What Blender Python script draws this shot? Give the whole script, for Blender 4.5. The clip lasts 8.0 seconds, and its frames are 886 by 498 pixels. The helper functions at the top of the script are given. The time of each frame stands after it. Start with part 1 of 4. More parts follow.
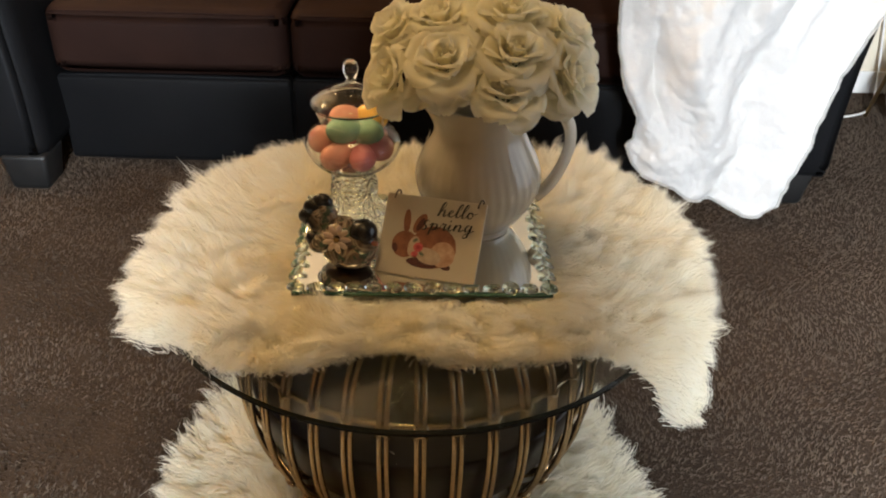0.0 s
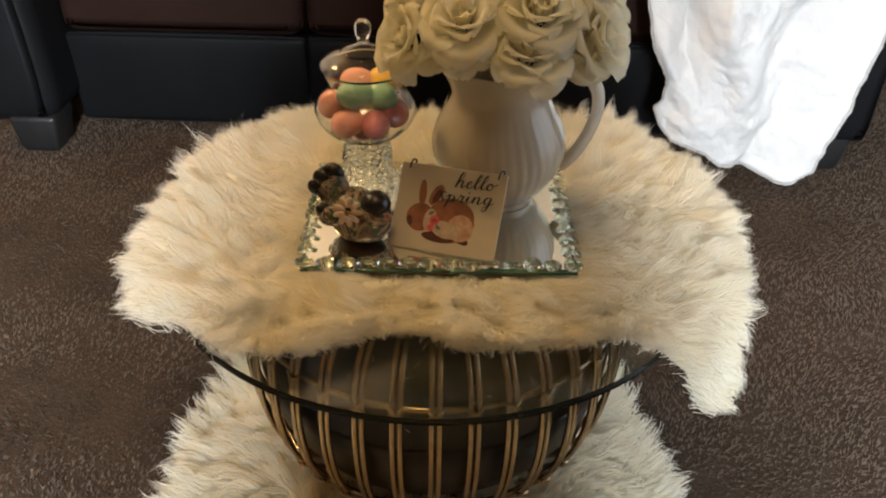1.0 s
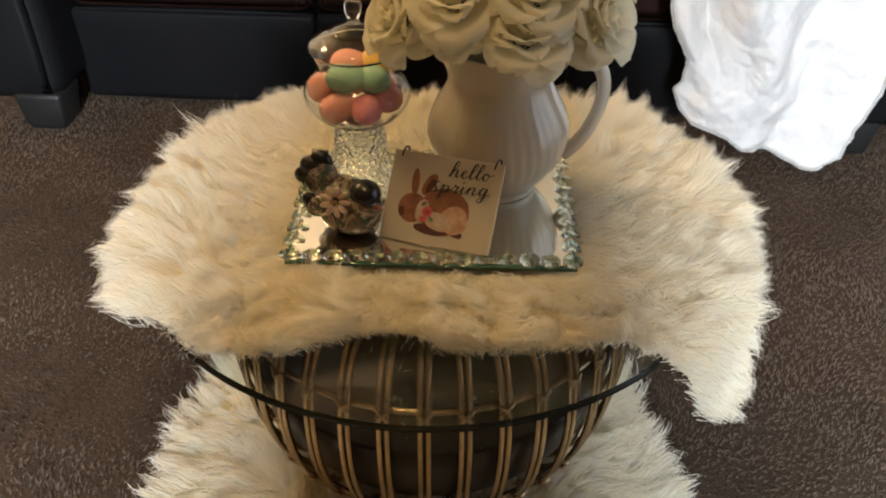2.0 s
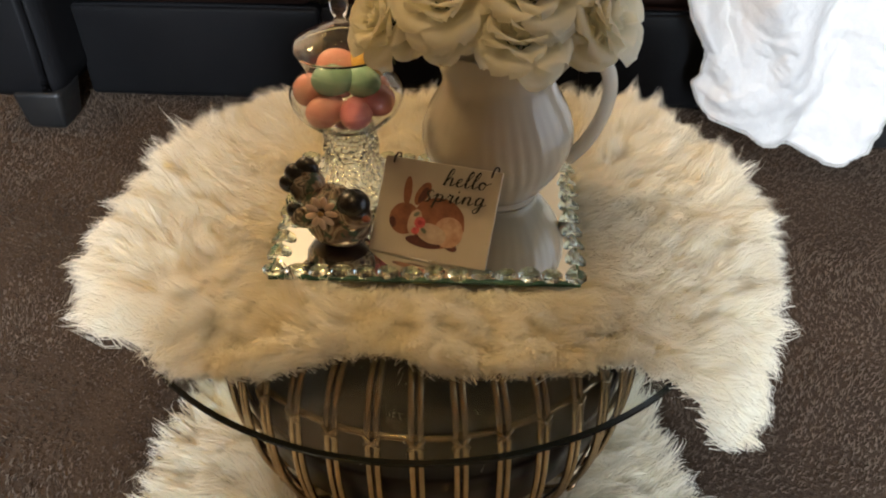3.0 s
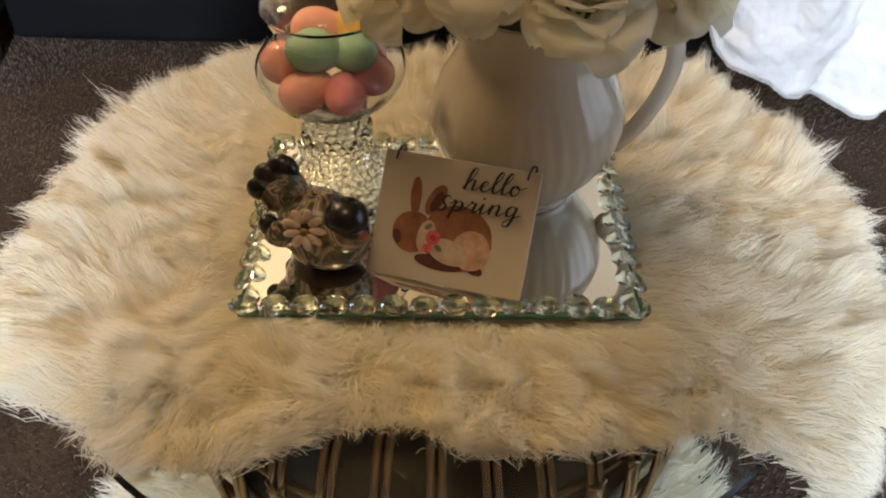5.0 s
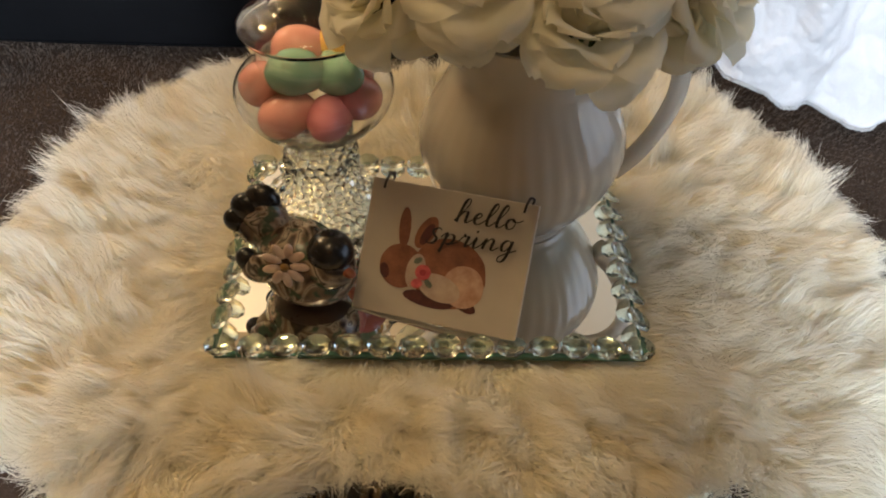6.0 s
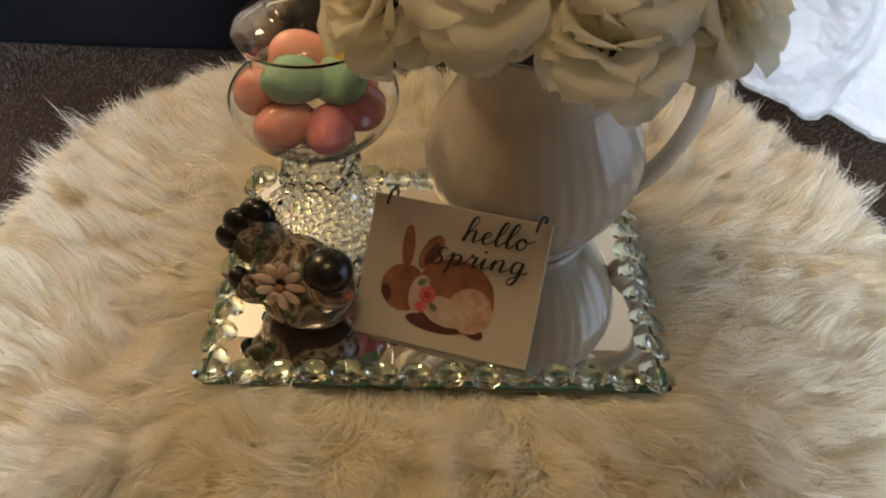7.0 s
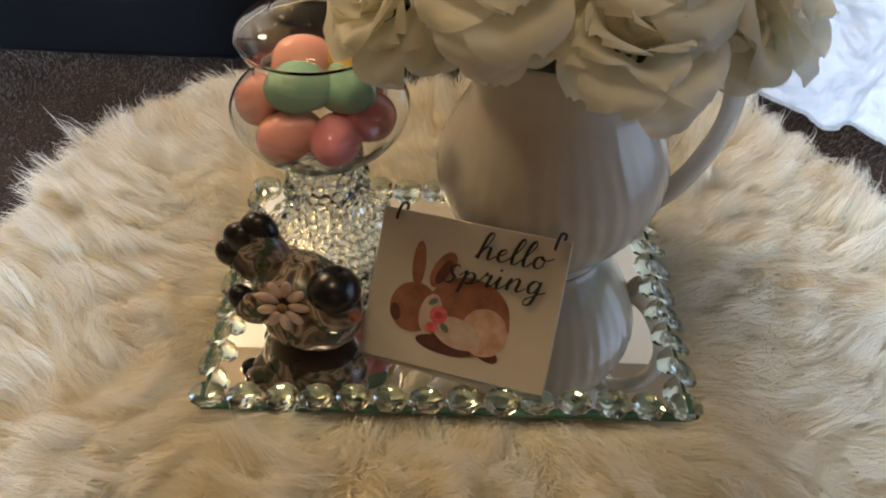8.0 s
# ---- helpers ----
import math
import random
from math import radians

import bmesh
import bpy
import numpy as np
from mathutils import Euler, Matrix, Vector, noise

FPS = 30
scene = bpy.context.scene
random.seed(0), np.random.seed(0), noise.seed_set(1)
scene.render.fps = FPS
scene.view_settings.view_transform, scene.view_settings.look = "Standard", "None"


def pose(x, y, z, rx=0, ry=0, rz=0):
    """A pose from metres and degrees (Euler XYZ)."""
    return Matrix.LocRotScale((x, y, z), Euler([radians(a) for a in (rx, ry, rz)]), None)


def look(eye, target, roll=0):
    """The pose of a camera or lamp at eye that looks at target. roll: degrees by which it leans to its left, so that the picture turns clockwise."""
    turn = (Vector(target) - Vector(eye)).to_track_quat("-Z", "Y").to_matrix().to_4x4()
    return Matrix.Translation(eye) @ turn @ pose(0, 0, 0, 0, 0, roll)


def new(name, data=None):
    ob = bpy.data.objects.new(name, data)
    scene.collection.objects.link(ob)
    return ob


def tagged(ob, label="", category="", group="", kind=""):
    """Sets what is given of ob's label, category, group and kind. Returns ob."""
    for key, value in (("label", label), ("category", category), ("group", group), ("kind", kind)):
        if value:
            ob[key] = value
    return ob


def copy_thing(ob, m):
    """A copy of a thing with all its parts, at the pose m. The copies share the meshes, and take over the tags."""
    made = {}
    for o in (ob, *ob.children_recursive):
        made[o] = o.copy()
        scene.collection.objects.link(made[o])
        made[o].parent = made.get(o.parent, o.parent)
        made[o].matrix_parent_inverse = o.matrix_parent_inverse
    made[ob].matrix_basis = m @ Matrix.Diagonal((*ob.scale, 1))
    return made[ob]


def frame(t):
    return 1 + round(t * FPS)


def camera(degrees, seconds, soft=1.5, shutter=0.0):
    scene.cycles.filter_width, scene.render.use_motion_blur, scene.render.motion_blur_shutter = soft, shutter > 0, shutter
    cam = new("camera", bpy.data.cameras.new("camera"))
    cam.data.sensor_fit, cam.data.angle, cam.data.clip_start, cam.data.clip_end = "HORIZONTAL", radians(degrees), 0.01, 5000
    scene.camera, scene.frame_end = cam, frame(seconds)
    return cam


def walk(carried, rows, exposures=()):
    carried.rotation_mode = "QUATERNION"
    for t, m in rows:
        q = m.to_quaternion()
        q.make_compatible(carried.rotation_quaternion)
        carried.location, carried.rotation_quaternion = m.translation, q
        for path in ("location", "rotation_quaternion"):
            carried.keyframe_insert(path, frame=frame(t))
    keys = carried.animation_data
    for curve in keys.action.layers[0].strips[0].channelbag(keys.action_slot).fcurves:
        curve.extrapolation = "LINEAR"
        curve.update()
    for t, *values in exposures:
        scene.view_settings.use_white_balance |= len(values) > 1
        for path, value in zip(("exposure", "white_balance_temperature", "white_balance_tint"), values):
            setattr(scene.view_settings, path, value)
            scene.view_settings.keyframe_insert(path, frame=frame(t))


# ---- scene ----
cam = camera(55.7, 8.0, 2.0)
METRES, EYE, TILT, LEAN, TURN = 0.65, 1.145, -32.2, -1.5, 0.0
ROWS = [
    (0.0, 0.0, 0.0, 0.0, 0.0, 0.0, -0.0),
    (0.5, 0.0071, 0.0691, 0.0198, 0.87, -1.4, -0.39),
    (1.0, 0.0071, 0.1095, 0.0315, 1.44, -2.85, -0.27),
    (2.5, 0.1079, 0.2554, 0.0786, 4.25, -4.88, -0.81),
    (3.0, 0.1168, 0.3201, 0.1001, 4.79, -5.32, -0.51),
    (3.5, 0.0733, 0.4534, 0.1432, 4.3, -6.77, -0.28),
    (4.0, 0.0432, 0.5703, 0.1652, 3.73, -8.53, -0.16),
    (4.5, 0.0142, 0.6357, 0.1809, 2.75, -9.92, 0.1),
    (6.0, -0.0102, 0.7658, 0.2404, 0.97, -10.47, -0.15),
    (6.5, -0.0038, 0.8057, 0.2429, 1.5, -10.21, -0.49),
    (7.0, -0.0057, 0.8412, 0.2491, 1.81, -10.25, -0.66),
    (7.5, -0.009, 0.8725, 0.2462, 2.07, -10.15, -0.48),
    (8.0, -0.0137, 0.9003, 0.2488, 2.35, -9.65, -0.8),
]
EXPOSURES = [(0.0, -0.08, 6850, 13), (2.5, -0.06, 6700, 13), (4.5, -0.08, 6300, 14), (6.0, -0.16, 6100, 14), (7.5, -0.33, 5950, 14), (8.0, -0.16, 5500, 14)]
walk(cam, [(t, pose(0, 0, EYE, TILT, LEAN, TURN) @ pose(METRES * x, METRES * y, METRES * z, 90 + pitch, roll, yaw)) for t, x, y, z, yaw, pitch, roll in ROWS], EXPOSURES)

# ---- light ----
ROOM_W, ROOM_E, ROOM_S, ROOM_N, ROOM_H = -2.7, 2.5, -2.2, 3.0, 2.75
DOOR_Y0, DOOR_Y1, DOOR_Z1 = 0.1, 2.1, 2.08          # glazed patio door in the east wall
WIN_X0, WIN_X1, WIN_Z0, WIN_Z1 = -0.31, 0.33, 1.0, 2.5  # window set high in the south wall

world = bpy.data.worlds.new("sky")
scene.world = world
world.use_nodes = True
sky = world.node_tree.nodes.new("ShaderNodeTexSky")
sky.sky_type, sky.sun_disc = "NISHITA", False
sky.sun_elevation, sky.sun_rotation = radians(48), radians(100)
world.node_tree.links.new(sky.outputs[0], world.node_tree.nodes["Background"].inputs[0])
world.node_tree.nodes["Background"].inputs[1].default_value = 0.1


def area_lamp(name, place, target, sx, sy, power, colour):
    data = bpy.data.lights.new(name, "AREA")
    data.shape, data.size, data.size_y, data.energy, data.color = "RECTANGLE", sx, sy, power, colour
    ob = new(name, data)
    ob.matrix_world = look(place, target)
    return ob


area_lamp("patio_daylight", (ROOM_E - 0.03, (DOOR_Y0 + DOOR_Y1) / 2, 1.1), (0.0, (DOOR_Y0 + DOOR_Y1) / 2, 0.9), DOOR_Y1 - DOOR_Y0 - 0.1, 1.9, 14, (0.7, 0.84, 1.0))
window_lamp = area_lamp("window_daylight", ((WIN_X0 + WIN_X1) / 2, ROOM_S + 0.03, 1.75), ((WIN_X0 + WIN_X1) / 2, 1.1, 0.45), 0.58, 1.4, 168, (0.74, 0.87, 1.0))
window_lamp.data.spread = radians(90)
UNSEEN_LAMPS = [(-1.7, 2.3, 94), (-0.2, 0.7, 27)]  # unseen warm lamps, first inferred, second added as fill: place and watts
for bx, by, watts in UNSEEN_LAMPS:
    bulb = bpy.data.lights.new("unseen_warm_glow", "POINT")
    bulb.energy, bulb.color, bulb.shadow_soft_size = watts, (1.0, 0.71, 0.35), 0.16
    new("unseen_warm_glow", bulb).location = (bx, by, ROOM_H - 0.26)


# ---- materials ----
def shader(name, colour, rough=0.5, metal=0.0, spec=0.5):
    m = bpy.data.materials.new(name)
    m.use_nodes = True
    b = m.node_tree.nodes["Principled BSDF"]
    b.inputs["Base Color"].default_value = (*colour, 1)
    b.inputs["Roughness"].default_value, b.inputs["Metallic"].default_value = rough, metal
    b.inputs["Specular IOR Level"].default_value = spec
    return m, m.node_tree.nodes, m.node_tree.links, b


def coords(n, l, scale=(1, 1, 1)):
    t, mp = n.new("ShaderNodeTexCoord"), n.new("ShaderNodeMapping")
    mp.inputs["Scale"].default_value = scale
    l.new(t.outputs["Object"], mp.inputs["Vector"])
    return mp.outputs["Vector"]


def noise_tex(n, l, vec, scale, detail=4, rough=0.6):
    t = n.new("ShaderNodeTexNoise")
    t.inputs["Scale"].default_value, t.inputs["Detail"].default_value, t.inputs["Roughness"].default_value = scale, detail, rough
    l.new(vec, t.inputs["Vector"])
    return t.outputs["Fac"]


def ramp(n, l, fac, stops):
    r = n.new("ShaderNodeValToRGB")
    while len(r.color_ramp.elements) < len(stops):
        r.color_ramp.elements.new(0.5)
    for e, (p, c) in zip(r.color_ramp.elements, stops):
        e.position, e.color = p, (*c, 1)
    l.new(fac, r.inputs["Fac"])
    return r.outputs["Color"]


def blend(n, l, fac, a, b, mode="MIX"):
    m = n.new("ShaderNodeMix")
    m.data_type, m.blend_type = "RGBA", mode
    for k, v in ((0, fac), (6, a), (7, b)):
        if isinstance(v, (int, float)):
            m.inputs[k].default_value = v
        elif isinstance(v, tuple):
            m.inputs[k].default_value = (*v, 1)
        else:
            l.new(v, m.inputs[k])
    return m.outputs[2]


def bump(n, l, b, height, strength, dist):
    u = n.new("ShaderNodeBump")
    u.inputs["Strength"].default_value, u.inputs["Distance"].default_value = strength, dist
    l.new(height, u.inputs["Height"])
    l.new(u.outputs["Normal"], b.inputs["Normal"])


def varied(name, colour, dark, scale, rough=0.5, metal=0.0, spec=0.5, fine=0.0, bump_s=0.0, dist=0.002, bscale=None):
    """A surface that varies between two colours at a coarse and a fine scale."""
    m, n, l, b = shader(name, colour, rough, metal, spec)
    v = coords(n, l)
    c = ramp(n, l, noise_tex(n, l, v, scale), [(0.3, dark), (0.7, colour)])
    if fine:
        c = blend(n, l, fine, c, ramp(n, l, noise_tex(n, l, v, scale * 14, 3), [(0.3, dark), (0.7, colour)]))
    l.new(c, b.inputs["Base Color"])
    r = n.new("ShaderNodeMapRange")
    r.inputs["To Min"].default_value, r.inputs["To Max"].default_value = max(0, rough - 0.08), min(1, rough + 0.08)
    l.new(noise_tex(n, l, v, scale * 3), r.inputs["Value"])
    l.new(r.outputs[0], b.inputs["Roughness"])
    if bump_s:
        bump(n, l, b, noise_tex(n, l, v, bscale or scale * 8, 5), bump_s, dist)
    return m


def fibre(name, light, dark, through_share=0.35, lock_scale=18, rough=0.7):
    """Hair or pile: diffuse mixed with light that passes through; colour varies strand by strand and lock by lock."""
    m, n, l, b = shader(name, light, rough, 0, 0.25)
    geo = n.new("ShaderNodeNewGeometry")
    v = coords(n, l)
    c = ramp(n, l, noise_tex(n, l, v, lock_scale, 3), [(0.35, dark), (0.62, light)])
    c = blend(n, l, 0.35, c, ramp(n, l, geo.outputs["Random Per Island"], [(0.0, dark), (1.0, light)]))
    l.new(c, b.inputs["Base Color"])
    tr, mix = n.new("ShaderNodeBsdfTranslucent"), n.new("ShaderNodeMixShader")
    l.new(c, tr.inputs["Color"])
    mix.inputs["Fac"].default_value = through_share
    l.new(b.outputs[0], mix.inputs[1])
    l.new(tr.outputs[0], mix.inputs[2])
    l.new(mix.outputs[0], n["Material Output"].inputs["Surface"])
    return m


def glass_material(name, colour=(1, 1, 1), rough=0.0, bump_s=0.0):
    m, n, l, b = shader(name, colour, rough)
    b.inputs["Transmission Weight"].default_value, b.inputs["IOR"].default_value = 1.0, 1.48
    if bump_s:
        bump(n, l, b, noise_tex(n, l, coords(n, l), 90, 2), bump_s, 0.002)
    return m


def leather(name, colour, dark, rough):
    m, n, l, b = shader(name, colour, rough, 0, 0.1)
    v = coords(n, l)
    l.new(ramp(n, l, noise_tex(n, l, v, 3.5, 5), [(0.3, dark), (0.7, colour)]), b.inputs["Base Color"])
    vo = n.new("ShaderNodeTexVoronoi")
    vo.inputs["Scale"].default_value = 320
    l.new(v, vo.inputs["Vector"])
    h = blend(n, l, 0.5, vo.outputs["Distance"], noise_tex(n, l, v, 22, 4))
    bump(n, l, b, h, 0.35, 0.002)
    return m


BLACK_LEATHER = leather("black_leather", (0.0075, 0.0075, 0.008), (0.005, 0.005, 0.0055), 0.5)
BROWN_LEATHER = leather("brown_leather", (0.026, 0.0115, 0.008), (0.017, 0.0075, 0.0055), 0.68)
BLACK_WOOD = varied("black_wood", (0.012, 0.011, 0.01), (0.006, 0.006, 0.006), 12, 0.5)
CARPET = varied("carpet_backing", (0.07, 0.047, 0.032), (0.04, 0.027, 0.019), 9, 0.95, spec=0.1, fine=0.5, bump_s=0.8, dist=0.006, bscale=140)
PILE = fibre("carpet_pile", (0.105, 0.075, 0.052), (0.08, 0.056, 0.039), 0.15, 5, 0.85)
WOOL = fibre("cream_wool", (0.985, 0.965, 0.875), (0.955, 0.9, 0.76), 0.6, 38)
WOOL.node_tree.nodes["Principled BSDF"].inputs["Sheen Weight"].default_value = 0.45
HIDE = varied("hide", (0.95, 0.9, 0.76), (0.92, 0.85, 0.68), 20, 0.9)
PLUSH = varied("white_plush", (0.68, 0.655, 0.625), (0.63, 0.605, 0.57), 14, 0.9, spec=0.2, fine=0.4, bump_s=0.5, dist=0.005, bscale=90)
PLUSH_NAP = fibre("white_plush_nap", (0.7, 0.68, 0.65), (0.67, 0.65, 0.61), 0.3, 14)
PORCELAIN = varied("white_porcelain", (0.58, 0.535, 0.445), (0.55, 0.505, 0.415), 8, 0.1, spec=0.6)
GLASS = glass_material("clear_glass")
GEM_GLASS = glass_material("gem_glass", (0.78, 0.87, 0.81))
TABLE_GLASS = glass_material("table_glass", (0.92, 0.97, 0.94))
EDGE_GLASS = varied("ground_glass_edge", (0.006, 0.011, 0.009), (0.004, 0.006, 0.005), 20, 0.25)
GREEN_EDGE = varied("green_glass_edge", (0.05, 0.12, 0.085), (0.02, 0.06, 0.04), 40, 0.12)
BUBBLE_GLASS = glass_material("bubble_glass", (0.97, 0.99, 0.96), 0.04)
BUBBLE_GLASS.node_tree.nodes["Principled BSDF"].inputs["IOR"].default_value = 1.25
JAR_GLASS = glass_material("jar_glass", (0.99, 0.995, 0.985))
JAR_GLASS.node_tree.nodes["Principled BSDF"].inputs["IOR"].default_value = 1.35
MIRROR = shader("mirror", (0.9, 0.91, 0.88), 0.015, 1.0)[0]
BRONZE = varied("antique_bronze", (0.6, 0.47, 0.31), (0.36, 0.26, 0.16), 30, 0.24, 1.0, fine=0.5)
DARK_BRONZE = varied("dark_bronze", (0.06, 0.045, 0.03), (0.03, 0.022, 0.015), 30, 0.45, 0.6)
LINER = varied("dark_lacquer", (0.02, 0.014, 0.01), (0.012, 0.008, 0.006), 12, 0.32)
PETAL = fibre("ivory_petal", (0.92, 0.9, 0.78), (0.9, 0.87, 0.71), 0.5, 40, 0.6)
LEAF = varied("green_leaf", (0.05, 0.09, 0.035), (0.025, 0.05, 0.02), 60, 0.5)
STEM = varied("green_stem", (0.09, 0.13, 0.05), (0.05, 0.08, 0.03), 60, 0.6)
EGG_PEACH = varied("peach_glaze", (0.8, 0.4, 0.33), (0.74, 0.33, 0.28), 60, 0.12, spec=0.6)
EGG_PINK = varied("pink_glaze", (0.74, 0.28, 0.31), (0.68, 0.23, 0.26), 60, 0.12, spec=0.6)
EGG_GREEN = varied("mint_glaze", (0.3, 0.5, 0.36), (0.24, 0.43, 0.31), 60, 0.12, spec=0.6)
EGG_YELLOW = varied("yellow_glaze", (0.8, 0.5, 0.13), (0.72, 0.42, 0.1), 60, 0.12, spec=0.6)
BOARD = varied("white_board", (0.55, 0.5, 0.415), (0.52, 0.47, 0.385), 30, 0.6)
INK = shader("black_ink", (0.012, 0.012, 0.012), 0.6)[0]
WIRE = shader("dark_wire", (0.03, 0.022, 0.018), 0.5, 0.3)[0]
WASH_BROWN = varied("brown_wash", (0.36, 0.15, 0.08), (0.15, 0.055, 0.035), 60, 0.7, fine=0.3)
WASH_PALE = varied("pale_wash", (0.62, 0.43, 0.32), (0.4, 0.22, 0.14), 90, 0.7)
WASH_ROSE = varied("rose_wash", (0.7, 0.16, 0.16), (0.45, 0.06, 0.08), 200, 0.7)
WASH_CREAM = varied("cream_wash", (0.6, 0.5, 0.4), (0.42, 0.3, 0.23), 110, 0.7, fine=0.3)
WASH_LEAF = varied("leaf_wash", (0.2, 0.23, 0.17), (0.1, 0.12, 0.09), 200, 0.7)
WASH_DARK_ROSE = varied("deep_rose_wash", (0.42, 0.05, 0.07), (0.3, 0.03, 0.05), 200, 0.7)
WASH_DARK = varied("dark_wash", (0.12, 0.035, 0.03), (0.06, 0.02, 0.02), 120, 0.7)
CERAMIC_BLACK = varied("black_ceramic", (0.012, 0.012, 0.013), (0.008, 0.008, 0.008), 60, 0.25)
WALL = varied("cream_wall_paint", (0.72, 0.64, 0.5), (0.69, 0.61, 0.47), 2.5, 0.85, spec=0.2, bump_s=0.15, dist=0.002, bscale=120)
# Unseen walls and ceiling: tan picked to dim and warm the bounced light.
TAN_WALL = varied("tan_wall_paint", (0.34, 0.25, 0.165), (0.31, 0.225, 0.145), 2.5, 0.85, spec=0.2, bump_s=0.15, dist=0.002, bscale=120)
CEILING = varied("ceiling_paint", (0.38, 0.31, 0.22), (0.35, 0.285, 0.2), 3, 0.9, bump_s=0.3, dist=0.004, bscale=60)
WHITE_TRIM = varied("white_trim", (0.78, 0.76, 0.72), (0.72, 0.7, 0.66), 6, 0.4)
WICKER = varied("brown_wicker", (0.14, 0.08, 0.045), (0.06, 0.035, 0.02), 40, 0.6, bump_s=0.6, bscale=120)
BRASS = varied("aged_brass", (0.5, 0.34, 0.16), (0.3, 0.19, 0.09), 30, 0.35, 1.0)
CABLE = shader("white_cable", (0.75, 0.72, 0.68), 0.45)[0]

m, n, l, b = shader("painted_ceramic", (0.7, 0.62, 0.48), 0.25)
v = coords(n, l)
swirls = n.new("ShaderNodeTexNoise")
swirls.inputs["Scale"].default_value, swirls.inputs["Detail"].default_value, swirls.inputs["Distortion"].default_value = 22, 1.5, 2.0
l.new(v, swirls.inputs["Vector"])
c = ramp(n, l, swirls.outputs["Fac"], [(0.36, (0.03, 0.024, 0.02)), (0.42, (0.17, 0.125, 0.085)), (0.48, (0.42, 0.36, 0.27)), (0.505, (0.045, 0.036, 0.03)), (0.535, (0.38, 0.32, 0.23)), (0.6, (0.2, 0.14, 0.1)), (0.66, (0.05, 0.034, 0.027))])
c = blend(n, l, ramp(n, l, noise_tex(n, l, v, 52, 2), [(0.57, (0, 0, 0)), (0.63, (1, 1, 1))]), c, (0.06, 0.09, 0.06))
c = blend(n, l, ramp(n, l, noise_tex(n, l, v, 240, 2), [(0.6, (0, 0, 0)), (0.72, (0.7, 0.7, 0.7))]), c, (0.07, 0.05, 0.04))
l.new(c, b.inputs["Base Color"])
CERAMIC_CREAM = m


# ---- geometry helpers ----
def mesh_from(name, verts, faces, mats=(), smooth=True):
    me = bpy.data.meshes.new(name)
    me.from_pydata([tuple(p) for p in verts], [], [tuple(f) for f in faces])
    for k in mats:
        me.materials.append(k)
    if smooth:
        me.polygons.foreach_set("use_smooth", [True] * len(me.polygons))
    me.update()
    return me


def bm_mesh(name, bm, mats=(), smooth=True):
    me = bpy.data.meshes.new(name)
    bmesh.ops.recalc_face_normals(bm, faces=bm.faces)
    bm.to_mesh(me)
    bm.free()
    for k in mats:
        me.materials.append(k)
    if smooth:
        me.polygons.foreach_set("use_smooth", [True] * len(me.polygons))
    return me


def empty(name, place=(0, 0, 0), rz=0.0, **tags):
    ob = new(name)
    ob.empty_display_size = 0.05
    ob.matrix_world = pose(*place, 0, 0, rz)
    return tagged(ob, **tags)


def part(name, me, parent, label="", m=None):
    """One mesh as a part of a thing (or of a part)."""
    ob = new(name, me)
    ob.parent = parent
    if m is not None:
        ob.matrix_basis = m
    return tagged(ob, label=label)


def lathe(profile, seg=48, wobble=None):
    """Verts and faces of a turned form: profile rows of (radius, height)."""
    verts, faces = [], []
    for i, (r, z) in enumerate(profile):
        for k in range(seg):
            a = 2 * math.pi * k / seg
            rr, zz = wobble(r, z, a, i) if wobble else (r, z)
            verts.append((rr * math.cos(a), rr * math.sin(a), zz))
    for i in range(len(profile) - 1):
        for k in range(seg):
            k2 = (k + 1) % seg
            faces.append((i * seg + k, i * seg + k2, (i + 1) * seg + k2, (i + 1) * seg + k))
    return verts, faces


def smooth_profile(points, steps=6):
    """A Catmull-Rom curve through points."""
    out = []
    for i in range(len(points) - 1):
        p0, p1, p2, p3 = (np.array(points[max(0, min(len(points) - 1, i + j))], float) for j in (-1, 0, 1, 2))
        for s in range(steps):
            t = s / steps
            out.append(0.5 * (2 * p1 + (p2 - p0) * t + (2 * p0 - 5 * p1 + 4 * p2 - p3) * t * t + (3 * p1 - p0 - 3 * p2 + p3) * t ** 3))
    out.append(np.array(points[-1], float))
    return [tuple(p) for p in out]


def tube(path, radius, seg=8, caps=True, flat=1.0):
    """Verts and faces of a tube along path; radius is a number or one for each point."""
    path = [Vector(p) for p in path]
    verts, faces = [], []
    side = None
    for i, p in enumerate(path):
        d = (path[min(i + 1, len(path) - 1)] - path[max(i - 1, 0)]).normalized()
        if side is None:
            side = d.orthogonal().normalized()
        side = (side - d * side.dot(d)).normalized()
        up = d.cross(side)
        r = radius[i] if isinstance(radius, (list, tuple)) else radius
        for k in range(seg):
            a = 2 * math.pi * k / seg
            verts.append(p + side * (math.cos(a) * r) + up * (math.sin(a) * r * flat))
    for i in range(len(path) - 1):
        for k in range(seg):
            k2 = (k + 1) % seg
            faces.append((i * seg + k, i * seg + k2, (i + 1) * seg + k2, (i + 1) * seg + k))
    if caps:
        faces.append(tuple(range(seg))[::-1])
        faces.append(tuple(range((len(path) - 1) * seg, len(path) * seg)))
    return verts, faces


def join(*pieces):
    verts, faces = [], []
    for vs, fs in pieces:
        k = len(verts)
        verts += list(vs)
        faces += [tuple(i + k for i in f) for f in fs]
    return verts, faces


